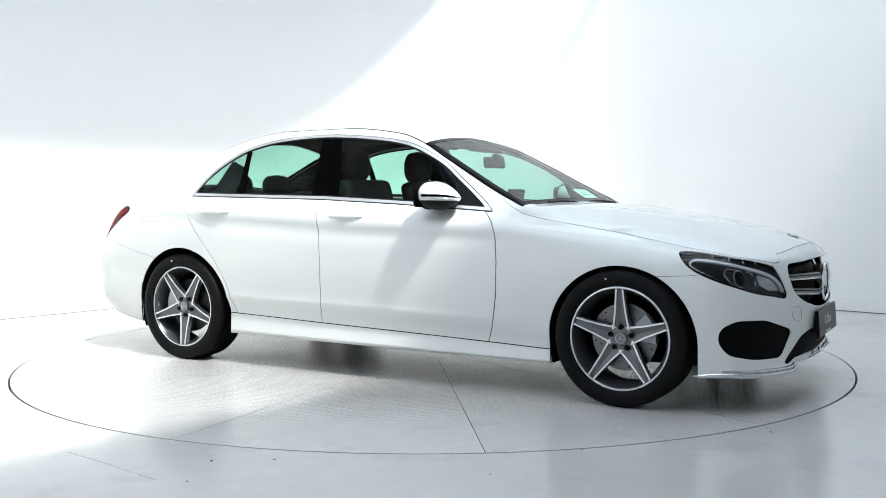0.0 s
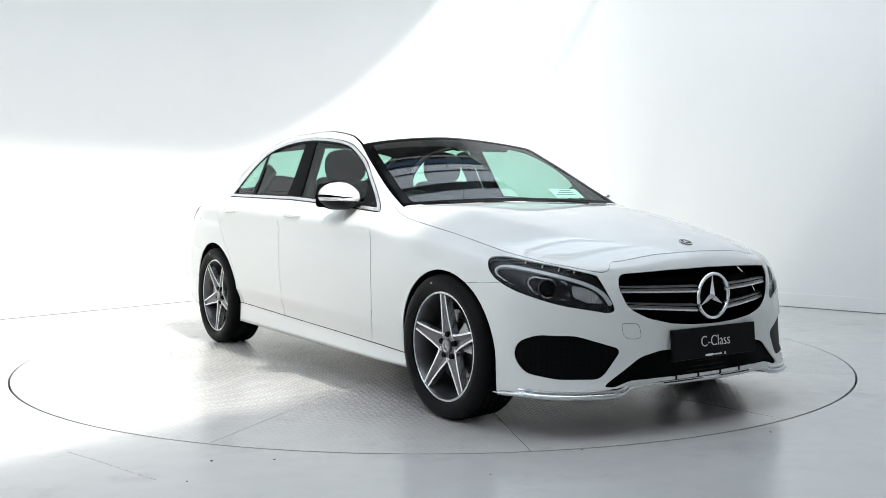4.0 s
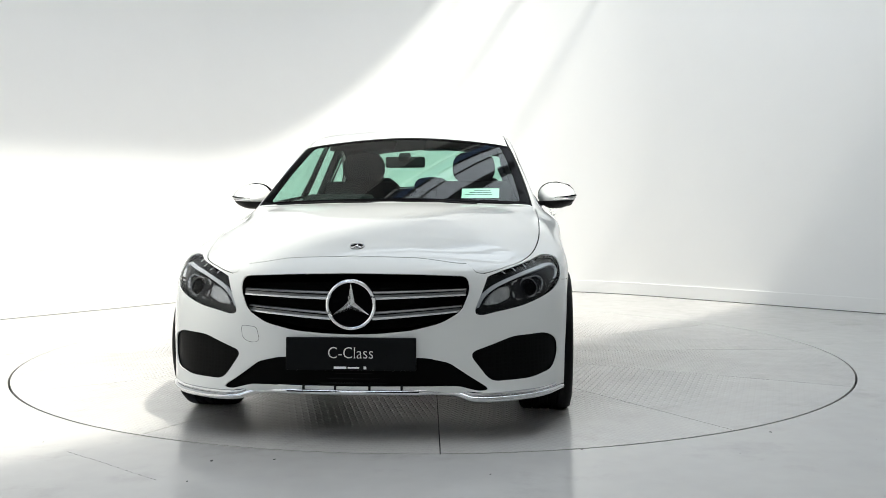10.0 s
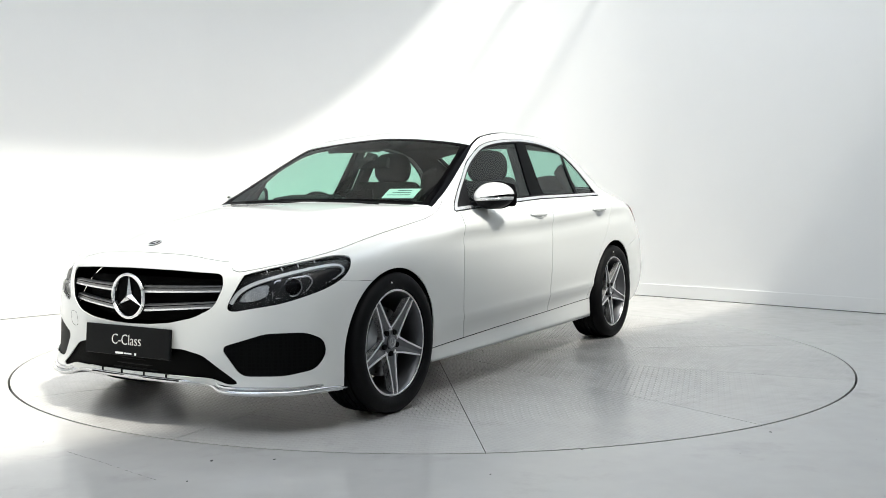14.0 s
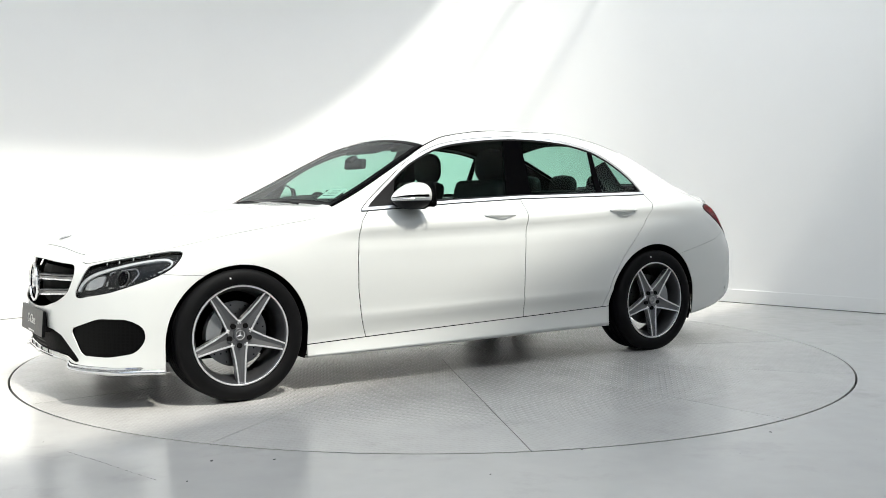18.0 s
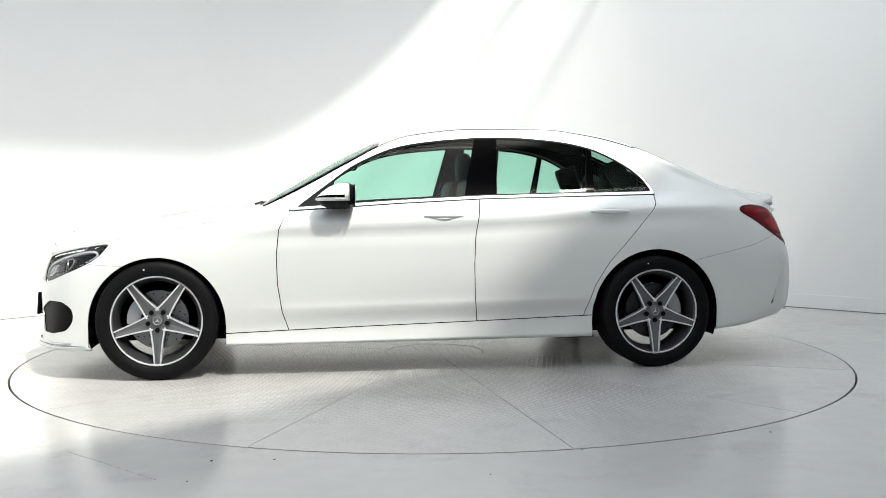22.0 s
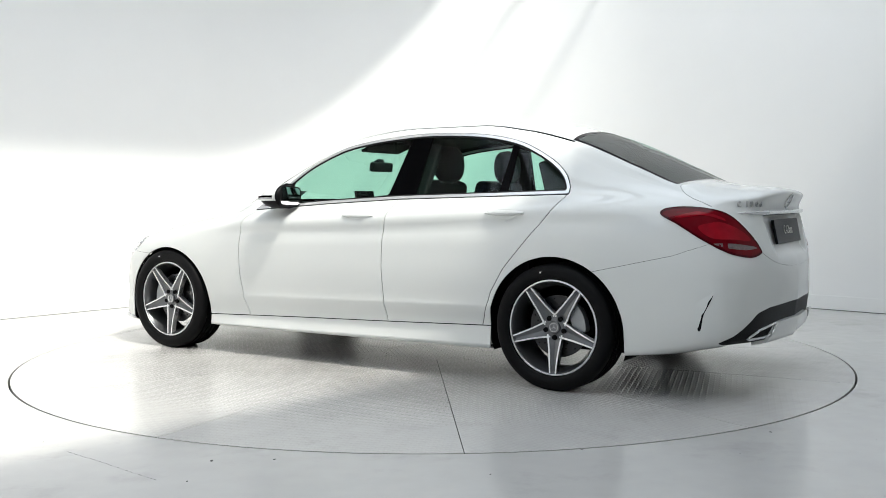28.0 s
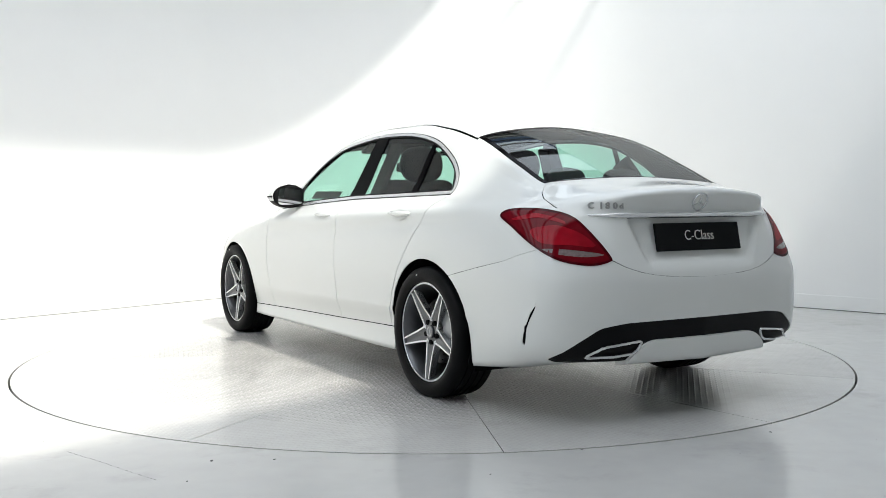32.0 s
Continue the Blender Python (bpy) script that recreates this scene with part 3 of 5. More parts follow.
# bonnet edge, roof rail, boot edge
line((0, 2.11, 0, .757), (1, 2.095, .24, .750), (2, 2.04, .46, .722), (3, 1.90, .58, .742), (4, 1.80, .635, .766), (5, 1.66, .665, .796), (6, 1.42, .69, .846), (7, 1.05, .70, .905), (7.6, .88, .752, .930), (8, .75, .742, .978), (9, .35, .672, 1.19),
     (9.5, .17, .63, 1.29), (10, 0, .605, 1.347), (11, -.4, .59, 1.385), (12, -.8, .588, 1.382), (13, -1.1, .60, 1.335), (14, -1.42, .617, 1.22), (15, -1.75, .625, 1.095), (16, -2.0, .62, 1.02), (17, -2.15, .59, .99), (18, -2.26, .53, .985), (19, -2.37, .40, 1.0), (20, -2.395, .22, 1.012), (21, -2.40, 0, 1.016))
# glass edge
line((0, 2.05, 0, .787), (1, 2.03, .2, .782), (2, 1.98, .34, .778), (3, 1.86, .42, .80), (4, 1.76, .46, .82), (5, 1.64, .49, .847), (6, 1.40, .52, .892), (7, 1.05, .55, .942), (7.6, .88, .728, .947), (8, .75, .715, 1.003), (9, .35, .640, 1.215),
     (9.5, .17, .595, 1.308), (10, 0, .562, 1.370), (11, -.4, .53, 1.412), (12, -.8, .525, 1.412), (13, -1.1, .535, 1.378), (14, -1.42, .555, 1.29), (15, -1.75, .572, 1.15), (15.9, -1.98, .575, 1.055), (16.4, -2.06, .50, 1.045), (17, -2.13, .46, 1.035), (18, -2.22, .40, 1.025), (19, -2.33, .31, 1.025), (20, -2.365, .17, 1.032), (21, -2.37, 0, 1.036))
# middle
line((0, 2.0, 0, .803), (2, 1.93, 0, .822), (3, 1.84, 0, .840), (4, 1.75, 0, .857), (5, 1.62, 0, .879), (6, 1.4, 0, .912), (7, 1.05, 0, .957), (7.6, .88, 0, .972), (8, .75, 0, 1.043), (9, .35, 0, 1.268),
     (9.5, .17, 0, 1.35), (10, 0, 0, 1.405), (10.4, -.15, 0, 1.428), (11, -.4, 0, 1.446), (12, -.8, 0, 1.451), (13, -1.1, 0, 1.428), (14, -1.42, 0, 1.352), (15, -1.75, 0, 1.202), (15.9, -1.98, 0, 1.092), (16.4, -2.06, 0, 1.075), (17, -2.1, 0, 1.068), (18, -2.17, 0, 1.06), (19, -2.28, 0, 1.05), (21, -2.33, 0, 1.043))


def pchip(xk, yk, x):
    """Monotone cubic through knots."""
    h, d = np.diff(xk), np.diff(yk) / np.diff(xk)
    m = np.zeros(len(xk))
    for i in range(1, len(xk) - 1):
        if d[i - 1] * d[i] > 0:
            w1, w2 = 2 * h[i] + h[i - 1], h[i] + 2 * h[i - 1]
            m[i] = (w1 + w2) / (w1 / d[i - 1] + w2 / d[i])
    m[0], m[-1] = d[0], d[-1]
    i = np.clip(np.searchsorted(xk, x, "right") - 1, 0, len(h) - 1)
    t = (x - xk[i]) / h[i]
    return ((1 + 2 * t) * (1 - t) ** 2 * yk[i] + t * (1 - t) ** 2 * h[i] * m[i] + t * t * (3 - 2 * t) * yk[i + 1] + t * t * (t - 1) * h[i] * m[i + 1])


ROWS = (2, 3, 4, 8, 8, 7, 14, 4, 12)          # steps between one line and the next
STEP = 12                                      # columns a station


def body_grid():
    s = np.linspace(0, 21, 21 * STEP + 1)
    knots = np.zeros((len(LINES), len(s), 3))
    for j, ln in enumerate(LINES):
        for c in range(3):
            knots[j, :, c] = pchip(ln[:, 0], ln[:, c + 1], s)
    r = np.concatenate([np.arange(n) / n + j for j, n in enumerate(ROWS)] + [[len(ROWS)]])
    R0 = r
    k = np.arange(len(LINES) + 1.0)
    P = np.zeros((len(s), len(r), 3))
    ghost = knots[-2] * np.array([1, -1, 1])
    full = np.concatenate([knots, ghost[None]], 0)
    for c in range(3):
        for i in range(len(s)):
            P[i, :, c] = pchip(k, full[:, i, c], r)
    # one light smoothing along the length, off the kink at the cowl
    keep = (np.abs(s - 7.6) < 0.3)
    for _ in range(6):
        Q = P.copy()
        Q[1:-1] = (P[:-2] + 2 * P[1:-1] + P[2:]) / 4
        w = np.where(keep, 0.0, 1.0)[:, None, None] * np.clip((r - 6.9) / -0.2, 0.15, 1)[None, :, None]
        P = P + (Q - P) * w
    P[:, -1, 1] = 0
    P[0, :, 1] = 0
    P[-1, :, 1] = 0
    # pressed field for the rear plate, and the bonnet's two ribs
    x, y, z = P[..., 0], P[..., 1], P[..., 2]
    half = np.interp(z, [.70, .90], [.34, .42])
    press = np.clip((half - y) / .03, 0, 1) * np.clip((z - .688) / .03, 0, 1) * np.clip((.905 - z) / .012, 0, 1) * (x < -2.25)
    P[..., 0] += 0.026 * press * press * (3 - 2 * press)
    rib = np.interp(x, [.9, 1.5, 2.05], [.50, .33, .16])
    on = np.clip((x - .92) / .25, 0, 1) * np.clip((2.06 - x) / .15, 0, 1) * (R0[None, :] > 7)
    P[..., 2] += 0.008 * on * np.exp(-((y - rib) / .06) ** 2)
    # soft undercut below the shoulder crease, and the low door crease
    along = np.clip((1.0 - x) / .3, 0, 1) * np.clip((x + 2.0) / .4, 0, 1) * (R0[None, :] < 6)
    zs = knots[5, :, 2][:, None]
    zl = knots[3, :, 2][:, None]
    P[..., 1] -= 0.010 * along * np.exp(-((z - zs + .055) / .035) ** 2)
    P[..., 1] += 0.006 * along * np.exp(-((z - zl) / .022) ** 2)
    ds, dr = np.gradient(P, axis=0), np.gradient(P, axis=1)
    N = np.cross(ds, dr)
    ln = np.linalg.norm(N, axis=2, keepdims=True)
    N = N / np.maximum(ln, 1e-9)
    N[0, :, 1] = N[-1, :, 1] = 0
    N[:, -1, 1] = 0
    bad = ln[..., 0] < 1e-9
    N[bad] = (0, 0, 1)
    ln = np.linalg.norm(N, axis=2, keepdims=True)
    N = np.where(ln > 1e-6, N / np.maximum(ln, 1e-6), np.array([0.0, 0.0, 1.0]))
    # pressed panels mirror evenly: let the normals of bonnet and boot run on smoothly
    top = ((R0[None, :] > 6.6) & ((x > .95) | (x < -2.0)))[..., None]
    for _ in range(14):
        M = N.copy()
        M[1:-1] = (N[:-2] + 2 * N[1:-1] + N[2:]) / 4
        M[:, 1:-1] = (M[:, :-2] + 2 * M[:, 1:-1] + M[:, 2:]) / 4
        N = np.where(top, M, N)
    N[0, :, 1] = N[-1, :, 1] = 0
    N[:, -1, 1] = 0
    N = N / np.maximum(np.linalg.norm(N, axis=2, keepdims=True), 1e-6)
    S, R = np.meshgrid(s, r, indexing="ij")
    return np.concatenate([P, N, S[..., None], R[..., None]], 2)


class Skin:
    """The half body's vertices (place, normal, station, row) and the tools that cut it."""

    def __init__(self):
        g = body_grid()
        ni, nj = g.shape[:2]
        self.v = [tuple(x) for x in g.reshape(-1, 8)]
        self.faces = [(i * nj + j, (i + 1) * nj + j, (i + 1) * nj + j + 1, i * nj + j + 1) for i in range(ni - 1) for j in range(nj - 1)]
        self.mid = {}

    def values(self, field, faces):
        ids = sorted({i for f in faces for i in f})
        if not ids:
            return {}
        a = np.array([self.v[i] for i in ids])
        return dict(zip(ids, field(a)))

    def between(self, i, j, t):
        key = (i, j, round(t, 5)) if i < j else (j, i, round(1 - t, 5))
        if key not in self.mid:
            a, b = np.array(self.v[key[0]]), np.array(self.v[key[1]])
            self.v.append(tuple(a + (b - a) * key[2]))
            self.mid[key] = len(self.v) - 1
        return self.mid[key]

    def refine(self, faces, field, times=1):
        for _ in range(times):
            val = self.values(field, faces)
            out = []
            for f in faces:
                w = [val[i] for i in f]
                if len(f) == 4 and min(w) < 0.002 and max(w) > -0.002 and len(set(f)) == 4:
                    m = [self.between(f[k], f[(k + 1) % 4], 0.5) for k in range(4)]
                    c = self.between(m[0], m[2], 0.5)
                    out += [(f[0], m[0], c, m[3]), (m[0], f[1], m[1], c), (c, m[1], f[2], m[2]), (m[3], c, m[2], f[3])]
                else:
                    out.append(f)
            faces = out
        return faces

    def cut(self, faces, field, fine=1):
        """Splits faces at the field's zero: (inside, outside)."""
        if fine:
            faces = self.refine(faces, field, fine)
        val = self.values(field, faces)
        inn, out = [], []
        for f in faces:
            w = [val[i] for i in f]
            if min(w) >= 0:
                inn.append(f)
            elif max(w) <= 0:
                out.append(f)
            else:
                a, b = [], []
                n = len(f)
                for k in range(n):
                    i, j, wi, wj = f[k], f[(k + 1) % n], w[k], w[(k + 1) % n]
                    (a if wi >= 0 else b).append(i)
                    if (wi >= 0) != (wj >= 0):
                        t = wi / (wi - wj)
                        m = self.between(i, j, min(max(t, 0.001), 0.999))
                        a.append(m)
                        b.append(m)
                if len(a) > 2:
                    inn.append(tuple(a))
                if len(b) > 2:
                    out.append(tuple(b))
        return inn, out

    def gap(self, faces, field, w=0.0026, fine=1):
        """Parts faces along a field's zero, with an open joint: (inside, outside)."""
        faces = self.refine(faces, field, fine)
        a, rest = self.cut(faces, lambda q: field(q) - w, 0)
        _, b = self.cut(rest, lambda q: field(q) + w, 0)
        return a, b

    def mesh(self, name, faces, material, sides=(1, -1), lift=0.0, rim=0.012, skip_mid=True):
        """A mesh of faces, for one side or both; lift moves it along its normals, rim turns its edges inwards."""
        ids = sorted({i for f in faces for i in f})
        pos = {i: k for k, i in enumerate(ids)}
        a = np.array([self.v[i] for i in ids])
        n = len(ids)
        P, N = a[:, :3] + a[:, 3:6] * lift, a[:, 3:6]
        cnt = defaultdict(list)
        for f in faces:
            g = [pos[i] for i in f]
            g = [x for k, x in enumerate(g) if x != g[k - 1]]
            for k in range(len(g)):
                cnt[frozenset((g[k], g[(k + 1) % len(g)]))].append((g[k], g[(k + 1) % len(g)]))
        V, F, NN = [], [], []
        for side in sides:
            off = len(V)
            flip = np.array([1, side, 1])
            V += list(P * flip)
            NN += list(N * flip)
            for f in faces:
                g = [off + pos[i] for i in f]
                g = [x for k, x in enumerate(g) if x != g[k - 1]]
                if len(g) > 2:
                    F.append(tuple(g if side > 0 else g[::-1]))
            if rim:
                back = {}
                for es in cnt.values():
                    if len(es) != 1:
                        continue
                    i, j = es[0]
                    if skip_mid and abs(P[i][1]) < 1e-5 and abs(P[j][1]) < 1e-5:
                        continue
                    for x in (i, j):
                        if x not in back:
                            for dd in (0.0, rim):
                                V.append((P[x] - N[x] * dd) * flip)
                            back[x] = len(V) - 2
                            NN += [np.zeros(3), np.zeros(3)]
                    e = P[j] - P[i]
                    w = np.cross(e, (N[i] + N[j]) / 2)
                    w = w / max(np.linalg.norm(w), 1e-9)
                    for x in (i, j):
                        for dd in (0, 1):
                            NN[back[x] + dd] = NN[back[x] + dd] + w * flip
                    q = (back[i], back[i] + 1, back[j] + 1, back[j])
                    F.append(q if side > 0 else q[::-1])
        NN = [m / max(np.linalg.norm(m), 1e-9) for m in np.array(NN)]
        return mesh_of(name, V, F, material, NN)


skin = Skin()


def split_small(faces, least=0.06):
    """The large connected pieces of faces, and the rest."""
    owner = {}

    def root(i):
        while owner.setdefault(i, i) != i:
            owner[i] = owner[owner[i]]
            i = owner[i]
        return i
    for f in faces:
        a = root(f[0])
        for i in f[1:]:
            owner[root(i)] = a
    count = defaultdict(int)
    for f in faces:
        count[root(f[0])] += 1
    big = max(count.values())
    return [f for f in faces if count[root(f[0])] >= least * big], [f for f in faces if count[root(f[0])] < least * big]


def skin_at(faces, want):
    """Place and normal of the skin's vertex nearest to want, a function of the vertex rows."""
    ids = sorted({i for f in faces for i in f})
    a = np.array([skin.v[i] for i in ids])
    q = a[int(np.argmin(want(a)))]
    return Vector(q[:3]), Vector(q[3:6])


def in_xz(ctrl):
    f = poly_field(ctrl)
    return lambda q: np.where(q[:, 1] > 0.3, f(q[:, (0, 2)]), -1.0)


def in_nose(ctrl):
    """Outline seen from the front quarter: across (y - x)/sqrt 2, and up."""
    f = poly_field(ctrl)
    return lambda q: np.where(q[:, 0] > 1.3, f(np.stack([(q[:, 1] - q[:, 0]) * 0.7071, q[:, 2]], 1)), -1.0)


def in_front(ctrl):
    f = poly_field(ctrl)
    return lambda q: np.where(q[:, 0] > 1.6, f(q[:, (1, 2)]), -1.0)


def in_tail(ctrl):
    f = poly_field(ctrl)
    return lambda q: np.where(q[:, 0] < -1.7, f(np.stack([(-q[:, 0] - q[:, 1]) * 0.7071, q[:, 2]], 1)), -1.0)


def in_back(ctrl):
    f = poly_field(ctrl)
    return lambda q: np.where(q[:, 0] < -2.1, f(q[:, (1, 2)]), -1.0)


def arch(cx, cz, r):
    pts = [(cx + r * math.cos(radians(a)), cz + r * math.sin(radians(a))) for a in range(0, 181, 5)]
    return in_xz(pts + [(cx - r - 0.0, 0.0), (cx + r + 0.0, 0.0)])


def across(zk, xk):
    """x less a curve over height: positive ahead of the joint."""
    zk, xk = np.array(zk), np.array(xk)
    return lambda q: q[:, 0] - np.interp(q[:, 2], zk, xk)


def both(*fields):
    return lambda q: np.min([f(q) for f in fields], 0)


faces = skin.faces
# wheel openings
ARCH_F, ARCH_R = (1.42, 0.305, 0.368), (-1.42, 0.312, 0.380)
_, faces = skin.cut(faces, arch(*ARCH_F), 1)
_, faces = skin.cut(faces, arch(*ARCH_R), 1)

# side windows
DLO = curve_pts([(.672, .950), (.587, 1.016), (.478, 1.097), (.342, 1.194), (.157, 1.281), (.022, 1.318), (-.142, 1.342), (-.306, 1.357), (-.463, 1.366), (-.634, 1.364), (-.799, 1.354), (-.963, 1.332), (-1.128, 1.288), (-1.294, 1.203), (-1.394, 1.122), (-1.44, 1.05)], 6, False)
DLO = np.concatenate([[(.70, .924)], DLO, [(-1.448, 1.012), (-1.2, 1.006), (-.4, .988), (.1, .963)]])
f_dlo = in_xz(DLO)
dlo, faces = skin.cut(faces, f_dlo, 2)
frame_faces, dlo = skin.cut(dlo, lambda q: 0.015 - f_dlo(q), 0)
seal_in, dlo = skin.cut(dlo, lambda q: 0.024 - f_dlo(q), 0)
seal_out, faces = skin.cut(faces, lambda q: f_dlo(q) + 0.0045, 1)

# windscreen and rear window: between the glass edges
def screen(q):
    s, r = q[:, 6], q[:, 7]
    y = np.abs(q[:, 1])
    return np.min([(r - 7.5) * 0.25, (s - (7.66 + 0.05 * y)) * 0.3, (9.57 - 0.32 * y * y - s) * 0.35], 0)


def rear_screen(q):
    s, r = q[:, 6], q[:, 7]
    y = np.abs(q[:, 1])
    return np.min([(r - 8.0) * 0.25, (s - (13.72 + 0.5 * y * y)) * 0.33, (15.9 - 0.15 * y * y - s) * 0.28], 0)


wind, faces = skin.cut(faces, screen, 1)
rearg, faces = skin.cut(faces, rear_screen, 1)


def even_glass(fs):
    """Gives bent glass the normals of one smooth sheet, so that its mirror image runs evenly."""
    ids = sorted({i for f in fs for i in f})
    a = np.array([skin.v[i] for i in ids])
    x0 = a[:, 0].mean()
    x, y2, z = a[:, 0] - x0, a[:, 1] ** 2, a[:, 2]
    k = np.linalg.lstsq(np.stack([x ** 0, x, x * x, y2], 1), z, rcond=None)[0]
    zx = k[1] + 2 * k[2] * x
    zy = 2 * a[:, 1] * k[3]
    nrm = np.stack([-zx, -zy, np.ones(len(x))], 1)
    nrm /= np.linalg.norm(nrm, axis=1)[:, None]
    for i, q, m in zip(ids, a, nrm):
        skin.v[i] = (*q[:3], *m, *q[6:])



def glass_side(q):
    """Distance in from the glass's side edge."""
    return pchip(LINES[8][:, 0], LINES[8][:, 2], q[:, 6]) - np.abs(q[:, 1])


wind_edge, wind = skin.cut(wind, lambda q: np.maximum(0.03 - screen(q), 0.048 - glass_side(q)), 1)
rear_edge, rearg = skin.cut(rearg, lambda q: np.maximum(0.022 - rear_screen(q), 0.030 - glass_side(q)), 1)

even_glass(wind)
even_glass(rearg)
# lamps and intakes
HEAD = curve_pts([(-1.138, .528), (-1.125, .57), (-1.075, .655), (-1.052, .673), (-.95, .697), (-.80, .724), (-.70, .740), (-.645, .743), (-.610, .736), (-.604, .712), (-.618, .68), (-.652, .648), (-.715, .615), (-.79, .588), (-.92, .550), (-1.05, .527), (-1.11, .517)], 5)
f_head = in_nose(HEAD)
head, faces = skin.cut(faces, f_head, 2)
TAIL = curve_pts([(.810, .908), (.838, .937), (.93, .946), (1.05, .936), (1.15, .903), (1.24, .82), (1.308, .735), (1.30, .712), (1.22, .698), (1.09, .722), (.97, .785), (.87, .862)], 6)
f_tail = in_tail(TAIL)
tail, faces = skin.cut(faces, f_tail, 2)
GRILLE = round_poly([(-.3, .692), (0, .692), (.25, .688), (.462, .676), (.474, .62), (.44, .535), (.36, .49), (.24, .462), (.12, .45), (0, .447), (-.3, .447)], .03)
grille_hole, faces = skin.cut(faces, in_front(GRILLE), 2)
INTAKE = round_poly([(-.3, .36), (.30, .352), (.39, .33), (.47, .272), (.555, .216), (.51, .210), (.43, .232), (-.3, .236)], .022)
intake_hole, faces = skin.cut(faces, in_front(INTAKE), 2)
FOG = round_poly([(-1.172, .366), (-.985, .426), (-.82, .430), (-.742, .398), (-.728, .335), (-.775, .272), (-.91, .248), (-1.088, .246)], .035)
fog_hole, faces = skin.cut(faces, in_nose(FOG), 2)
# rear diffuser panel
DIFF = round_poly([(-.3, .452), (.45, .445), (.58, .428), (.69, .36), (.775, .285), (.755, .20), (.7, .12), (-.3, .12)], .03)
f_diff = in_back(DIFF)
diff, faces = skin.cut(faces, lambda q: np.where(q[:, 0] < -2.235, f_diff(q), -1.0), 2)
SLIT = curve_pts([(-2.157, .36), (-2.167, .43), (-2.204, .50), (-2.224, .528), (-2.216, .50), (-2.184, .43), (-2.171, .36)], 4)
slit, faces = skin.cut(faces, in_xz(SLIT), 2)

# joints
whole = list(faces)
lip, faces = skin.cut(faces, lambda q: np.where(q[:, 0] > 1.80, np.interp(q[:, 1], [0, .40, .50, .56, .9], [.206, .205, .187, .185, .190]) - q[:, 2], -1), 1)
SILL_X, SILL_Z = np.array([-1.1, -1.04, -.36, .345, 1.03, 1.1]), np.array([.311, .309, .287, .268, .246, .244])
sill_f = lambda q: np.where((np.abs(q[:, 0]) < 1.1), np.interp(q[:, 0], SILL_X, SILL_Z) - q[:, 2], -1)
sill, faces = skin.gap(faces, sill_f)
# bonnet
def bonnet_field(q):
    s, r = q[:, 6], q[:, 7]
    edge = np.interp(s, [0, 1.99, 2.06, 2.2, 2.8, 7.3, 7.6, 7.8, 8.0, 8.1], [7.0, 7.0, 6.0, 5.8, 6.0, 6.0, 6.12, 6.4, 6.9, 7.4])
    back = 7.63 + 0.42 * np.clip((q[:, 1] - 0.62) / 0.12, 0, 1)
    return np.min([(r - edge) * 0.10, (back - s) * 0.35], 0)


bonnet, faces = skin.gap(faces, bonnet_field, 0.0028)
# doors
front_gap = across([.2, .25, .36, .52, .68, .82, .87, .905, .93, .96], [.70, .705, .743, .767, .771, .757, .735, .69, .655, .60])
b_gap = across([.2, .29, .417, .61, .77, .90, 1.0, 1.03], [-.362, -.36, -.347, -.341, -.348, -.37, -.393, -.40])
r_gap = across([.2, .31, .365, .494, .623, .767, .911, .96, 1.0, 1.03], [-.985, -.99, -1.008, -1.056, -1.136, -1.264, -1.392, -1.425, -1.44, -1.443])
below_belt = lambda q: np.where(q[:, 7] < 7.4, np.interp(q[:, 0], [-1.5, -1.2, -.4, .1, .69, 1.0], [1.020, 1.006, .988, .963, .922, .91]) + 0.001 - q[:, 2], -1)
flank, faces = skin.cut(faces, both(below_belt, lambda q: q[:, 0] + 1.5, lambda q: 0.9 - q[:, 0], lambda q: q[:, 2] - 0.2, lambda q: q[:, 1] - 0.5), 1)
fore, flank = skin.gap(flank, front_gap)
door_f, flank = skin.gap(flank, b_gap)
door_r, flank = skin.gap(flank, r_gap)
rest = faces + fore + flank
# bumpers
def front_bumper_field(q):
    return np.where(q[:, 0] > 1.5, np.interp(q[:, 0], [1.5, 1.70, 1.80, 1.95, 2.0, 2.2], [.625, .632, .64, .60, .78, .80]) - q[:, 2], -1)


def rear_bumper_field(q):
    return np.where(q[:, 0] < -1.4, np.interp(q[:, 0], [-2.3, -2.2, -2.1, -2.04, -1.57], [.80, .77, .735, .712, .607]) - q[:, 2], -1)


bumper_f, rest = skin.gap(rest, both(lambda q: q[:, 0] - 1.54, front_bumper_field), 0.0008)
# boot lid
def boot_field(q):
    s, r = q[:, 6], q[:, 7]
    edge = np.interp(s, [15.9, 15.98, 16.1, 16.4, 17, 17.3], [8.0, 7.4, 6.9, 6.45, 5.95, 5.8])
    side = np.interp(q[:, 2], [.62, .632, .638, .645, .665, .69, .72, .75, .82, .87, .92, .955, 1.0], [-.3, -.02, .15, .27, .38, .455, .515, .535, .585, .62, .66, .70, .72])
    return np.where(s < 17.15, np.minimum((r - edge) * .08, (s - 15.93) * .3), (side - q[:, 1]) * .7)


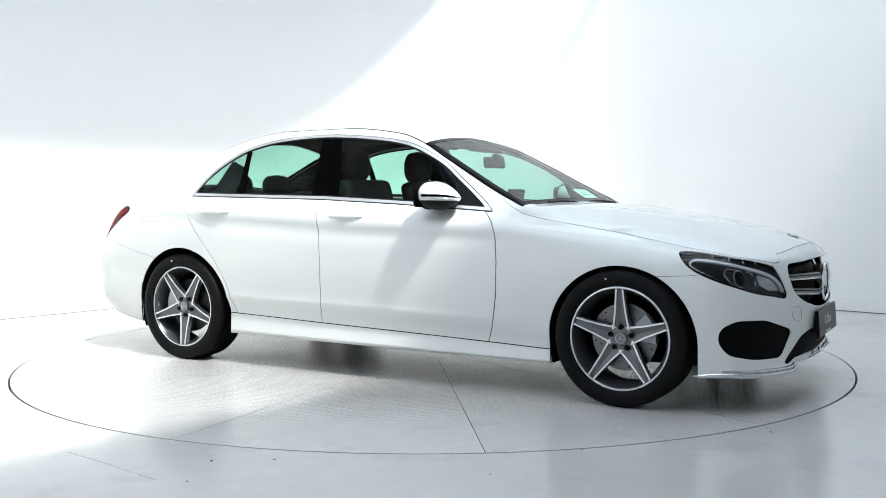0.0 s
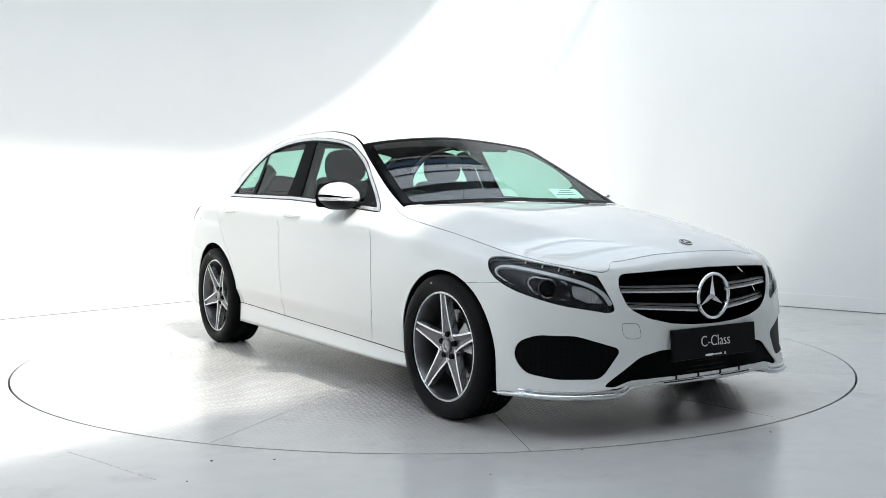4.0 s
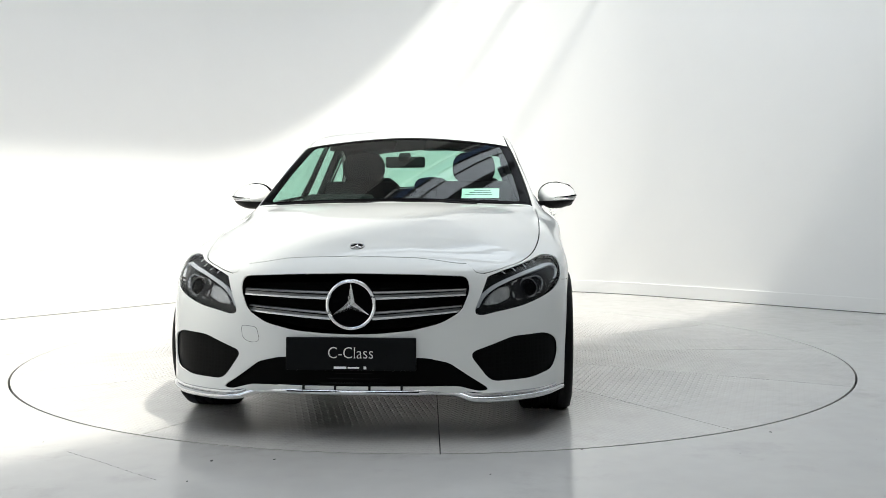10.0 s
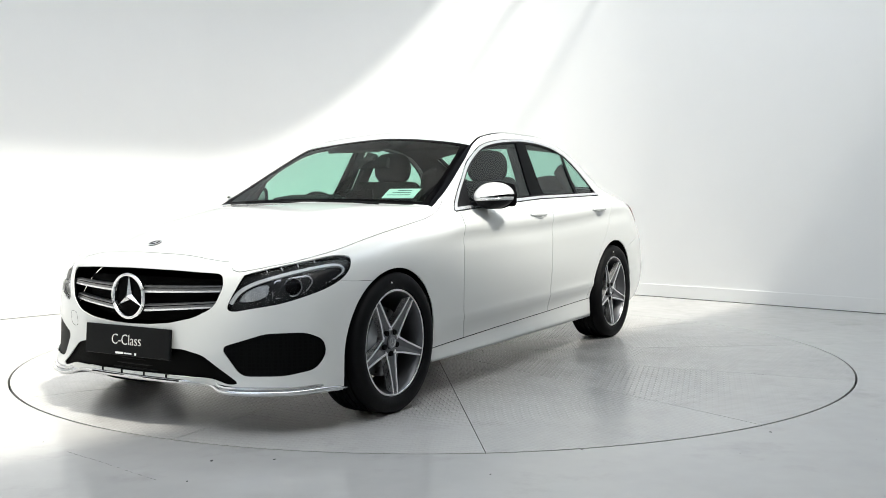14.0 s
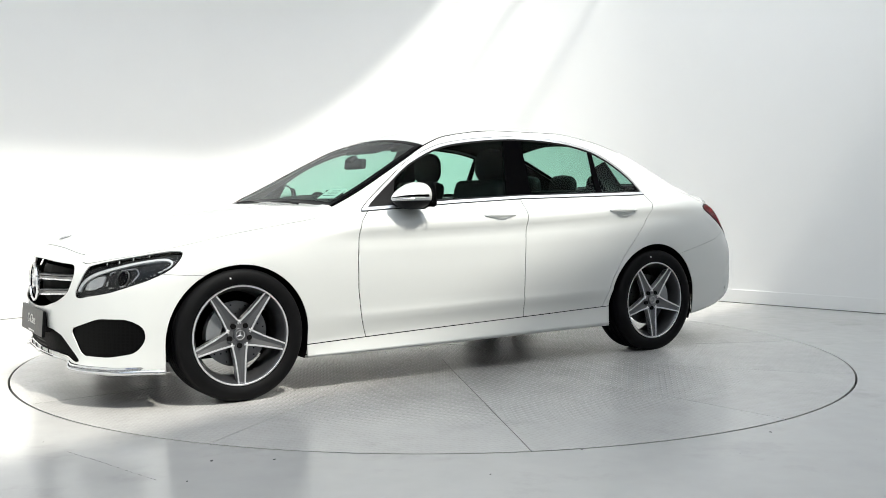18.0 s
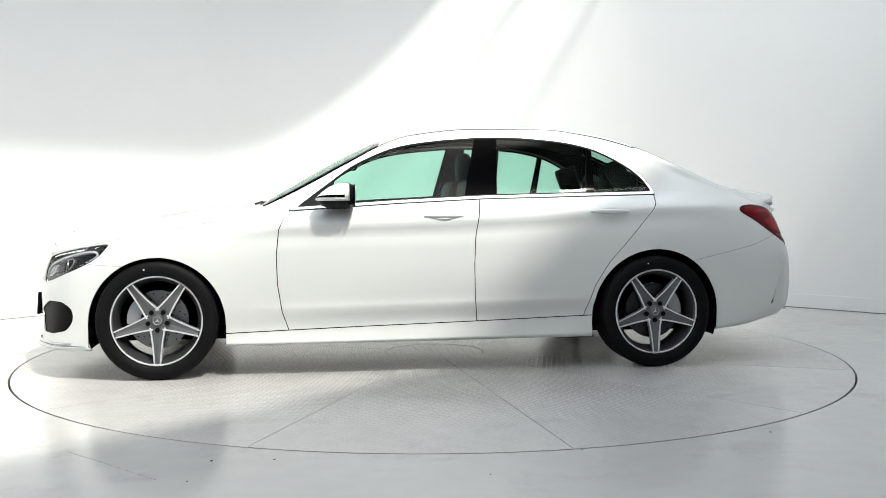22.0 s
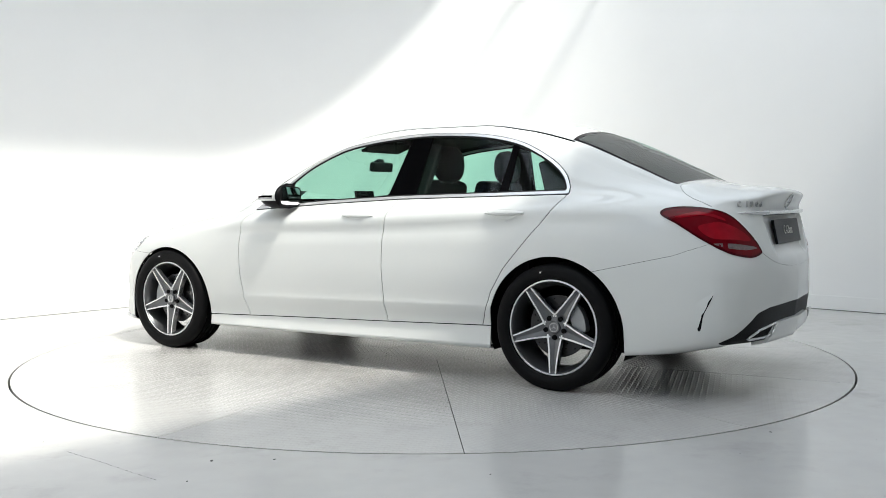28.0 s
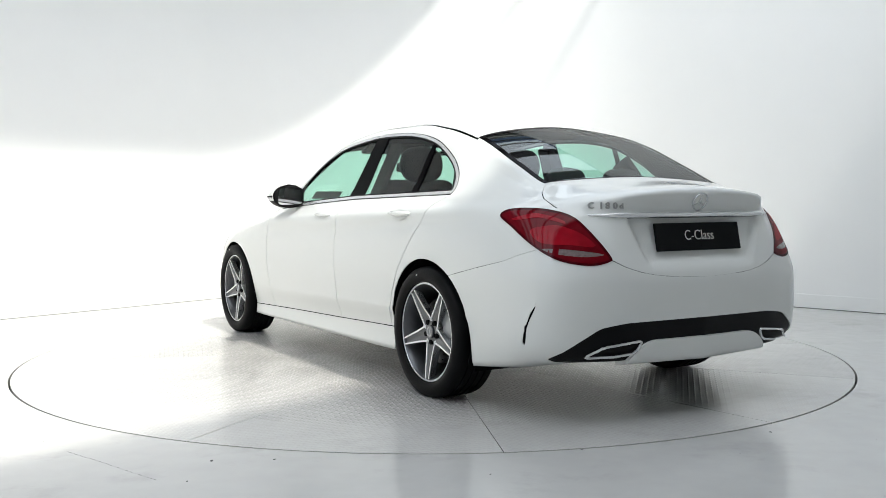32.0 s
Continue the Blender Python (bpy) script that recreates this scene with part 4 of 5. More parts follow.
boot, rest = skin.gap(rest, boot_field, 0.0028)
bumper_r, rest = skin.gap(rest, rear_bumper_field, 0.001)
bonnet, crumbs = split_small(bonnet)
boot, more = split_small(boot)
rest = rest + crumbs + more
cowl, rest = skin.cut(rest, lambda q: np.min([(q[:, 6] - 7.56) * .3, (7.95 - q[:, 6]) * .3, (q[:, 7] - 7.2) * .1], 0), 0)
roof_strip, rest = skin.cut(rest, lambda q: np.min([(q[:, 7] - np.interp(q[:, 6], [9.4, 10, 13, 13.9], [7.60, 7.45, 7.60, 7.84])) * .06, (np.interp(q[:, 6], [9.4, 10, 13, 13.9], [7.97, 7.78, 7.82, 7.99]) - q[:, 7]) * .06, (q[:, 6] - 9.35) * .3, (13.92 - q[:, 6]) * .3], 0), 1)
fender, rest = skin.cut(rest, both(lambda q: q[:, 0] - 0.45, lambda q: 7.05 - q[:, 7], lambda q: 0.95 - q[:, 2]), 0)
# ---------------- car: assembly ----------------
car = thing("car", "white four-door saloon car with black trim and grey star wheels", "car")


def skin_part(name, fs, material, parent, label="", sides=(1, -1), lift=0.0, rim=0.005):
    return part(name, skin.mesh(name, fs, material, sides, lift, rim), None, parent, label)


skin_part("body_shell", rest, M_PAINT, car, "white painted roof, pillars and rear wings")
skin_part("cowl", cowl, M_TRIM, car, "black plastic cowl below the windscreen", lift=-0.002)
hood = skin_part("bonnet", bonnet, M_PAINT, car, "white ribbed bonnet")
boot_lid = skin_part("boot_lid", boot, M_PAINT, car, "white boot lid with a small lip")
bumper_front = skin_part("front_bumper", bumper_f, M_PAINT, car, "white sports front bumper")
bumper_rear = skin_part("rear_bumper", bumper_r, M_PAINT, car, "white rear bumper")
skin_part("inner_shell", whole, M_SHELL, car, "black inner body", lift=-0.013, rim=0)
skin_part("lip_base", lip, M_GLOSSBLACK, bumper_front, "black splitter edge", lift=-0.002)
lip_s = np.linspace(0, 4.7, 40)
lip_pts = np.stack([pchip(LINES[1][:, 0], LINES[1][:, c], lip_s) for c in (1, 2, 3)], 1)
lip_pts = np.concatenate([(lip_pts * np.array([1, -1, 1]))[:0:-1], lip_pts]) + np.array([0.0, 0, 0.010])
part("lip_trim", tube([tuple(q) for q in lip_pts], [.002, .006] + [.0125] * (len(lip_pts) - 4) + [.006, .002], 10), M_LIP, bumper_front, "chrome splitter strip", True)
part("lip_edge", tube([(x * .998, y * .996, z + .019) for x, y, z in lip_pts[4:-4]], [.002, .005] + [.0085] * (len(lip_pts) - 12) + [.005, .002], 8), M_LIP, bumper_front, "upper edge of the chrome splitter", True)
skin_part("diffuser", diff, M_TRIM, bumper_rear, "black diffuser panel", lift=-0.006)
skin_part("roof_strip", roof_strip, M_GLOSSBLACK, car, "black roof moulding", (1,), -0.003)
skin_part("roof_strip", roof_strip, M_GLOSSBLACK, car, "black roof moulding", (-1,), -0.003)
doors = {}


def ribbon(mid, w0, w1):
    """The outline of a narrow band along a curve."""
    c = np.array(curve_pts(mid, 6, False))
    d = np.gradient(c, axis=0)
    nrm = np.stack([-d[:, 1], d[:, 0]], 1) / np.linalg.norm(d, axis=1)[:, None]
    w = np.linspace(w0, w1, len(c))[:, None]
    return np.concatenate([c + nrm * w, (c - nrm * w)[::-1]])


DRL = ribbon([(-1.128, .548), (-1.095, .594), (-1.045, .627), (-.972, .654), (-.839, .690), (-.730, .711), (-.672, .714), (-.640, .700), (-.640, .680), (-.676, .655), (-.74, .625)], .0085, .0025)
FACETS = round_poly([(-1.098, .556), (-1.066, .598), (-1.014, .625), (-.965, .633), (-.975, .585), (-1.032, .560)], .01)
FRAME = round_poly([(-.948, .650), (-.800, .676), (-.775, .646), (-.815, .596), (-.90, .570), (-.958, .574)], .022)
CLEAR = curve_pts([(1.013, .768), (1.096, .770), (1.211, .758), (1.281, .744), (1.212, .735), (1.097, .745)], 4)
FIELD = curve_pts([(.958, .848), (1.03, .868), (1.089, .868), (1.184, .832), (1.244, .778), (1.141, .786), (1.012, .795)], 4)
BAND = curve_pts([(.865, .896), (.93, .914), (.988, .920), (1.075, .900), (1.13, .872), (1.07, .886), (.991, .903), (.91, .893)], 5)


def dome(name, at, way, r, material, parent, label, deep=0.5):
    """A round lamp element that looks along way."""
    bm = lathe([(0.0, r)] + [(r * deep * math.sin(radians(a)), r * math.cos(radians(a))) for a in range(15, 91, 15)], 32)
    ob = part(name, bm, material, parent, label, True)
    ob.matrix_basis = Matrix.Translation(at) @ Vector(way).to_track_quat("Y", "Z").to_matrix().to_4x4()
    return ob


def lamps(sd):
    """Head and tail lamp of one side."""
    flip = Vector((1, sd, 1))
    lens = skin_part("head_lamp", head, M_LENS, car, "clear swept-back headlamp with a white light strip", (sd,), 0.0, 0.004)
    lens.visible_shadow = False
    guide, base = skin.cut(head, in_nose(DRL), 1)
    facets, base = skin.cut(base, in_nose(FACETS), 1)
    f_frame = in_nose(FRAME)
    frame_band, base = skin.cut(base, lambda q: np.minimum(f_frame(q), 0.0055 - f_frame(q)), 1)
    skin_part("lamp_housing", base, M_LAMPDARK, lens, "dark lamp housing", (sd,), -0.022, 0.0)
    skin_part("light_guide", guide, M_DRL, lens, "white light strip", (sd,), -0.012, 0.010)
    skin_part("reflector", facets, M_FACETS, lens, "silver faceted reflector", (sd,), -0.016, 0.006)
    skin_part("lamp_bracket", frame_band, M_LAMPGREY, lens, "silver frame round the projector", (sd,), -0.014, 0.008)
    near = lambda a, z: (lambda q: ((q[:, 1] - q[:, 0]) * .7071 - a) ** 2 + (q[:, 2] - z) ** 2)
    p, n = skin_at(head, near(-.865, .622))
    way = (n * flip + Vector((.5, 0, 0))).normalized()
    p = (p - n * 0.020) * flip
    dome("projector", p, way, .036, M_GLOSSBLACK, lens, "dark projector lens", 0.3)
    ring = lathe([(-0.004, .036), (0.003, .037), (0.004, .040), (-0.004, .041)], 32, close=True)
    ob = part("lamp_ring", ring, M_BARGREY, lens, "dark metal ring", True)
    ob.matrix_basis = Matrix.Translation(p) @ way.to_track_quat("Y", "Z").to_matrix().to_4x4()
    for a, z in ((-.981, .681), (-.919, .693), (-.848, .707), (-.775, .721)):
        p, n = skin_at(head, near(a, z))
        chip = box_bm((0.004, 0.020, 0.005), Matrix.Translation(p * flip - Vector((.012, 0, .004))) @ pose(0, 0, 0, sd * -35, 0, sd * -30), 0.001)
        part("indicator_chip", chip, M_DRL, lens, "small silver indicator bar")
    inner, edge = skin.cut(tail, lambda q: f_tail(q) - 0.010, 1)
    clear, inner = skin.cut(inner, in_tail(CLEAR), 1)
    band, inner = skin.cut(inner, in_tail(BAND), 1)
    field, inner = skin.cut(inner, in_tail(FIELD), 1)
    tl = skin_part("tail_lamp", inner, M_REDLENS, car, "red tail lamp with a clear lower strip", (sd,), 0.003, 0.006)
    skin_part("lamp_border", edge, M_DARKRED, tl, "dark red border", (sd,), 0.003, 0.012)
    skin_part("clear_strip", clear, M_CLEAR, tl, "clear reversing strip", (sd,), 0.0015, 0.004)
    skin_part("light_band", band, M_REDBRIGHT, tl, "bright red light band", (sd,), 0.0045, 0.004)
    skin_part("light_field", field, M_REDBRIGHT, tl, "bright red light field", (sd,), 0.0035, 0.004)


for sd, w in ((1, "l"), (-1, "r")):
    skin_part("wing", fender, M_PAINT, car, "white front wing", (sd,))
    skin_part("sill", sill, M_PAINT, car, "white side sill", (sd,))
    doors["f" + w] = skin_part("front_door", door_f, M_PAINT, car, "closed white front door", (sd,))
    doors["r" + w] = skin_part("rear_door", door_r, M_PAINT, car, "closed white rear door", (sd,))
    skin_part("bumper_slit", slit, M_TRIM, bumper_rear, "black slit", (sd,), -0.008)
    fin = bmesh.new()
    prev = None
    for k in range(13):
        z = .35 + .195 * k / 12
        x = float(np.interp(z, [.36, .43, .50, .528], [-2.154, -2.164, -2.200, -2.220]))
        p, n = skin_at(bumper_r, lambda q: (q[:, 0] - x) ** 2 + (q[:, 2] - z) ** 2 + (q[:, 1] < .3) * 9)
        fore_way = (Vector((1, 0, 0)) - n * n.x).normalized()
        taper = math.sin(math.pi * (k + .05) / 12.1)
        row = [fin.verts.new(q * Vector((1, sd, 1))) for q in (p + fore_way * .055 * taper - n * .001, p + fore_way * .025 * taper + n * .002 * taper, p - fore_way * .012 * taper + n * .0065 * taper, p - fore_way * .011 * taper + n * .003 * taper, p - n * .006)]
        if prev:
            for j in range(4):
                fin.faces.new((prev[j], prev[j + 1], row[j + 1], row[j]))
        prev = row
    part("bumper_fin", fin, M_PAINT, bumper_rear, "white fin ahead of the slit", True)
    skin_part("fog_recess", fog_hole, M_HONEY, bumper_front, "black mesh side intake", (sd,), -0.010)
    lamps(sd)
    skin_part("window_trim", frame_faces, M_CHROME, car, "chrome window surround", (sd,), 0.004)
    skin_part("window_seal", seal_in, M_SEAL, car, "black inner window seal", (sd,), 0.001, 0.004)
    skin_part("window_seal", seal_out, M_SEAL, car, "black outer window seal", (sd,), -0.003, 0.0)
    g_front, g_rest = skin.cut(dlo, lambda q: q[:, 0] - np.interp(q[:, 2], [1.0, 1.35], [-.302, -.385]), 1)
    g_mirror, g_front = skin.cut(g_front, lambda q: q[:, 0] - np.interp(q[:, 2], [.93, 1.1], [.50, .44]), 1)
    g_pillar, g_rest = skin.cut(g_rest, lambda q: q[:, 0] - np.interp(q[:, 2], [1.0, 1.35], [-.493, -.520]), 1)
    g_rear, g_rest = skin.cut(g_rest, lambda q: q[:, 0] - np.interp(q[:, 2], [1.0, 1.3], [-1.030, -1.060]), 1)
    g_bar, g_quarter = skin.cut(g_rest, lambda q: q[:, 0] - np.interp(q[:, 2], [1.0, 1.3], [-1.080, -1.098]), 1)
    skin_part("door_pillar", g_pillar, M_GLOSSBLACK, car, "gloss black door pillar", (sd,), 0.0)
    skin_part("mirror_corner", g_mirror, M_TRIM, doors["f" + w], "black mirror corner", (sd,), 0.0)
    skin_part("window_bar", g_bar, M_GLOSSBLACK, doors["r" + w], "black window bar", (sd,), 0.0)
    for nm, fs, own in (("front_window", g_front, doors["f" + w]), ("rear_window", g_rear, doors["r" + w]), ("quarter_window", g_quarter, doors["r" + w])):
        skin_part(nm, fs, M_SIDEGLASS, own, "green-tinted glass", (sd,), -0.006, 0)
skin_part("windscreen", wind, M_GLASS, car, "green-tinted windscreen", lift=-0.002, rim=0)
skin_part("windscreen_edge", wind_edge, M_GLOSSBLACK, car, "black windscreen border", lift=-0.001)
skin_part("rear_windscreen", rearg, M_GLASS, car, "green-tinted rear window", lift=-0.002, rim=0)
skin_part("rear_window_edge", rear_edge, M_GLOSSBLACK, car, "black rear window border", lift=-0.001)

# wheel wells and underside
for cx, cz, r in (ARCH_F, ARCH_R):
    for sd in (1, -1):
        bm = lathe([(sd * 0.40, 0.0), (sd * 0.40, r + 0.012), (sd * 0.845, r + 0.012)], 48, arc=(-20, 200))
        bmesh.ops.translate(bm, verts=bm.verts, vec=(cx, 0, cz))
        part("wheel_well", bm, M_SHELL, car, "black wheel well")
part("underside", box_bm((3.7, 1.36, 0.05), pose(0.1, 0, 0.215), 0.02), M_SHELL, car, "black underbody")
part("undertray", box_bm((0.30, 1.00, 0.03), pose(1.86, 0, 0.215), 0.01), M_SHELL, car, "black tray under the nose")


# wheels
def wheel(at, side, rear, phase):
    tyre_r, w, rim_r = 0.328, 0.245, 0.2445
    barrel = lathe([(-0.11, rim_r - 0.004), (-0.10, rim_r - 0.018), (-0.02, rim_r - 0.035), (0.05, rim_r - 0.030), (0.088, rim_r - 0.014), (0.100, rim_r - 0.010), (0.104, rim_r - 0.006), (0.104, rim_r + 0.002), (0.098, rim_r + 0.004), (-0.11, rim_r + 0.004)], 72, close=True)
    wh = part("wheel", barrel, M_RIMDARK, car, "grey five-spoke star wheel", True)
    wh.matrix_basis = pose(at[0], at[1], at[2], 0, 0, 0 if side > 0 else 180)
    part("rim_lip", lathe([(0.098, rim_r - 0.007), (0.1045, rim_r - 0.006), (0.1065, rim_r - 0.004), (0.1045, rim_r + 0.003), (0.098, rim_r + 0.003)], 96, close=True), M_RIMCUT, wh, "bright machined rim edge", True)
    tp = [(0.085, rim_r), (0.112, rim_r + 0.008), (0.122, rim_r + 0.026), (0.124, rim_r + 0.043), (0.118, tyre_r - 0.016), (0.106, tyre_r - 0.005), (0.092, tyre_r - 0.001)]
    for g in (0.055, 0.018, -0.018, -0.055):
        tp += [(g + 0.006, tyre_r), (g + 0.005, tyre_r - 0.007), (g - 0.005, tyre_r - 0.007), (g - 0.006, tyre_r)]
    tp += [(-h, r) for h, r in [(0.092, tyre_r - 0.001), (0.103, tyre_r - 0.005), (0.112, tyre_r - 0.016), (0.1175, rim_r + 0.045), (0.108, rim_r + 0.008), (0.085, rim_r)]]
    part("tyre", lathe(tp, 84), M_RUBBER, wh, "black road tyre", True)
    part("brake_disc", lathe([(0.012, 0.075), (0.026, 0.075), (0.026, 0.162), (0.012, 0.162)], 64, close=True), M_DISCDARK if rear else M_DISC, wh, "dark steel brake disc" if rear else "drilled steel brake disc", True)
    holes = bmesh.new()
    for k in range(36):
        a, rr = k * math.tau / 36, (0.100, 0.122, 0.145)[k % 3]
        bmesh.ops.create_cone(holes, cap_ends=True, segments=8, radius1=0.004, radius2=0.004, depth=0.004, matrix=Matrix.Translation((rr * math.cos(a), 0.0265, rr * math.sin(a))) @ pose(0, 0, 0, 90))
    tagged(part("disc_holes", holes, M_SHELL, wh, "drilled holes"), kind="stuff")
    a0 = 20 if (side > 0) != rear else 160
    if rear:
        a0 = 160 if side > 0 else 20
    arc = [(0.165 * math.cos(radians(a0 + d)), 0.165 * math.sin(radians(a0 + d))) for d in range(-26, 27, 4)]
    arc += [(0.092 * math.cos(radians(a0 + d)), 0.092 * math.sin(radians(a0 + d))) for d in range(26, -27, -4)]
    part("brake_caliper", prism(arc, 0.055, pose(0, 0.06, 0, 90) , 0.006), M_CALIPER, wh, "grey brake caliper", True)
    # five spokes: dark field, bright machined edges
    for k in range(5):
        m = pose(0, 0, 0, 0, k * 72 + phase, 0)
        prof = [(0.040, 0.044, 0.074), (0.075, 0.038, 0.079), (0.12, 0.0305, 0.086), (0.18, 0.0245, 0.094), (0.238, 0.0195, 0.100)]
        for nm, mt, s0, s1, up, lab in (("spoke", M_RIMGREY, -1.0, 1.0, 0.0, "grey spoke"), ("spoke_edge", M_RIMCUT, 0.70, 1.0, 0.0025, "machined spoke edge"), ("spoke_edge", M_RIMCUT, -1.0, -0.70, 0.0025, "machined spoke edge")):
            bm = bmesh.new()
            prev = None
            for r, hw, h in prof:
                e0, e1 = s0 * hw, s1 * hw
                if nm == "spoke_edge":
                    t = 0.0088 - 0.008 * (r - 0.04)
                    e0, e1 = (hw - t, hw) if s0 > 0 else (-hw, -hw + t)
                hh = h + up
                dip = 0.0 if nm == "spoke_edge" else -0.010
                cols = [(e0, hh - 0.035), (e0, hh), ((e0 + e1) / 2, hh + dip), (e1, hh), (e1, hh - 0.035)]
                row = [bm.verts.new((r, y, x)) for x, y in cols]
                if prev:
                    for j in range(5):
                        bm.faces.new((prev[j], prev[(j + 1) % 5], row[(j + 1) % 5], row[j]))
                else:
                    bm.faces.new(row[::-1])
                prev = row
            bm.faces.new(prev)
            bmesh.ops.transform(bm, matrix=m, verts=bm.verts)
            part(nm, bm, mt, wh, lab)
        a = radians(k * 72 - phase)
        part("wheel_bolt", lathe([(0.060, 0.0), (0.080, 0.0), (0.082, 0.008), (0.082, 0.0125), (0.060, 0.014)], 12), M_SHELL, wh, "dark bolt").location = (0.053 * math.cos(a), 0, 0.053 * math.sin(a))
        a = radians(k * 72 + 36 - phase)
        part("rim_stud", lathe([(0.066, 0.0075), (0.080, 0.007), (0.082, 0.005), (0.080, 0.0035), (0.080, 0.0)], 12), M_RIMCUT, wh, "small silver stud", True).location = (0.067 * math.cos(a), 0, 0.067 * math.sin(a))
    part("tyre_mark", lathe([(0.122, 0.0045), (0.1255, 0.004), (0.1255, 0.0)], 12), M_WHITETXT, wh, "small white paint dot").location = (0.06, 0, 0.283)
    part("hub", lathe([(0.03, 0.075), (0.07, 0.062), (0.076, 0.045), (0.076, 0.0)], 40), M_RIMGREY, wh, "grey hub", True)
    cap = part("hub_cap", lathe([(0.076, 0.034), (0.084, 0.034), (0.087, 0.031), (0.087, 0.024), (0.085, 0.022), (0.085, 0.0)], 40), M_RIMDARK, wh, "dark hub cap", True)
    return wh


for x in (1.42, -1.42):
    for sd in (1, -1):
        wheel((x, sd * 0.787, 0.326), sd, x < 0, -18 if (x > 0 and sd < 0) else 18)
# ---------------- car: front ----------------
def star_bm(r, thick, m=Matrix()):
    """A three-armed star in the plane x = 0, facing +x, ridged along its arms."""
    bm = bmesh.new()
    top = bm.verts.new((thick, 0, 0))
    rim = []
    for k in range(6):
        a = radians(90 + 60 * k)
        rr = r if k % 2 == 0 else r * 0.19
        rim.append(bm.verts.new((0, rr * math.cos(a), rr * math.sin(a))))
    for k in range(6):
        bm.faces.new((top, rim[k], rim[(k + 1) % 6]))
    bm.faces.new(rim[::-1])
    bmesh.ops.transform(bm, matrix=m, verts=bm.verts)
    return bm


def ring_x(r, tube_r, m=Matrix(), steps=64):
    bm = tube([(0, r * math.cos(k * math.tau / steps), r * math.sin(k * math.tau / steps)) for k in range(steps)], tube_r, 8, True)
    bmesh.ops.transform(bm, matrix=m, verts=bm.verts)
    return bm


def nose_x(y):
    return 2.197 - 0.42 * y * y


grille = skin_part("grille", grille_hole, M_MESH, car, "black grille with two silver double bars", lift=-0.085, rim=0)
skin_part("lower_intake", intake_hole, M_MESH, bumper_front, "black lower intake", lift=-0.012, rim=0)
STAR_Z, STAR_X = 0.567, 2.194


def blade(side, z_in, z_out, y_out, name, dz, dx, h, material, lab):
    """One grille bar from the badge to the edge, bowed with the nose."""
    bm = bmesh.new()
    prev = None
    for k in range(13):
        t = k / 12
        y = 0.085 + (y_out - 0.085) * t
        z = z_in + (z_out - z_in) * t + dz
        x = nose_x(y) - 0.012 + dx
        hh = h * (1.15 - 0.25 * t)
        row = [bm.verts.new((x + px, side * y, z + pz)) for px, pz in ((-.03, hh * .5), (-.004, hh * .5), (0, hh * .35), (0, -hh * .35), (-.004, -hh * .5), (-.03, -hh * .5))]
        if prev:
            for j in range(6):
                bm.faces.new((prev[j], prev[(j + 1) % 6], row[(j + 1) % 6], row[j]))
        else:
            bm.faces.new(row)
        prev = row
    bm.faces.new(prev[::-1])
    part(name, bm, material, grille, lab)


for sd in (1, -1):
    for z_in, z_out, y_out in ((.602, .612, .455), (.520, .545, .438)):
        blade(sd, z_in, z_out, y_out, "grille_bar", 0, 0, .026, M_BARGREY, "grey grille bar")
        blade(sd, z_in, z_out, y_out, "bar_edge", -.012, .004, .009, M_CHROME, "chrome bar edge")
        # black strip laid on the bar as the shade of its slot
        blade(sd, z_in, z_out, y_out, "bar_shadow_slot", .004, .0015, .005, M_GLOSSBLACK, "black strip drawn as the bar's shaded slot")
badge = part("badge_ring", ring_x(.0945, .0080, pose(STAR_X, 0, STAR_Z)), M_STAR, grille, "chrome badge ring", True)
part("badge_disc", lathe([(0.0, .088), (0.0, 0.0)], 48), M_GLOSSBLACK, grille, "black badge disc").matrix_basis = pose(STAR_X - .012, 0, STAR_Z, 0, 0, -90)
part("badge_star", star_bm(.088, .016, pose(STAR_X - .006, 0, STAR_Z)), M_STAR, grille, "chrome three-armed star")
for sd in (1, -1):
    for k in range(5):
        z = 0.245 + 0.021 * k
        bm = tube([(nose_x(y) - .030, sd * y, z) for y in np.linspace(0.0, .36 if k > 2 else .46, 8)], .0045, 6)
        part("intake_slat", bm, M_TRIM, bumper_front)

# slot and stubs in the painted edge below the intake
part("lip_slot", tube([(2.1815 - .16 * y * y, y, .213) for y in np.linspace(-.27, .27, 15)], .0032, 6), M_TRIM, bumper_front, "black slot along the lower edge")
for y in (-.20, -.07, .07, .20):
    part("intake_stub", box_bm((.006, .010, .020), pose(2.1785 - .16 * y * y, y, .229), .002, 1), M_TRIM, bumper_front)

# number plate holder with its lettering
plate = part("front_plate", box_bm((0.016, 0.525, 0.132), pose(2.202, 0, 0.371, 0, -4), 0.005, 3), M_PLATE, car, "black display plate with silver lettering")
part("plate_holder", box_bm((0.05, 0.45, 0.09), pose(2.176, 0, 0.371), 0.008), M_TRIM, plate, "black plate holder")


def letter(name, body, size, at, facing, material, parent, label="", bold=0.0, stretch=1.0, tilt=0.0, deep=0.0012):
    """Raised lettering that stands upright and reads along its surface."""
    ob = part(name, text_mesh(name, body, size, deep, material, bold, stretch), None, parent, label)
    f = Vector(facing).normalized()
    right = Vector((0, 0, 1)).cross(f).normalized()
    up = f.cross(right)
    m = Matrix((right, up, f)).transposed().to_4x4()
    ob.matrix_basis = Matrix.Translation(at) @ m @ pose(0, 0, 0, 0, 0, tilt)
    return ob


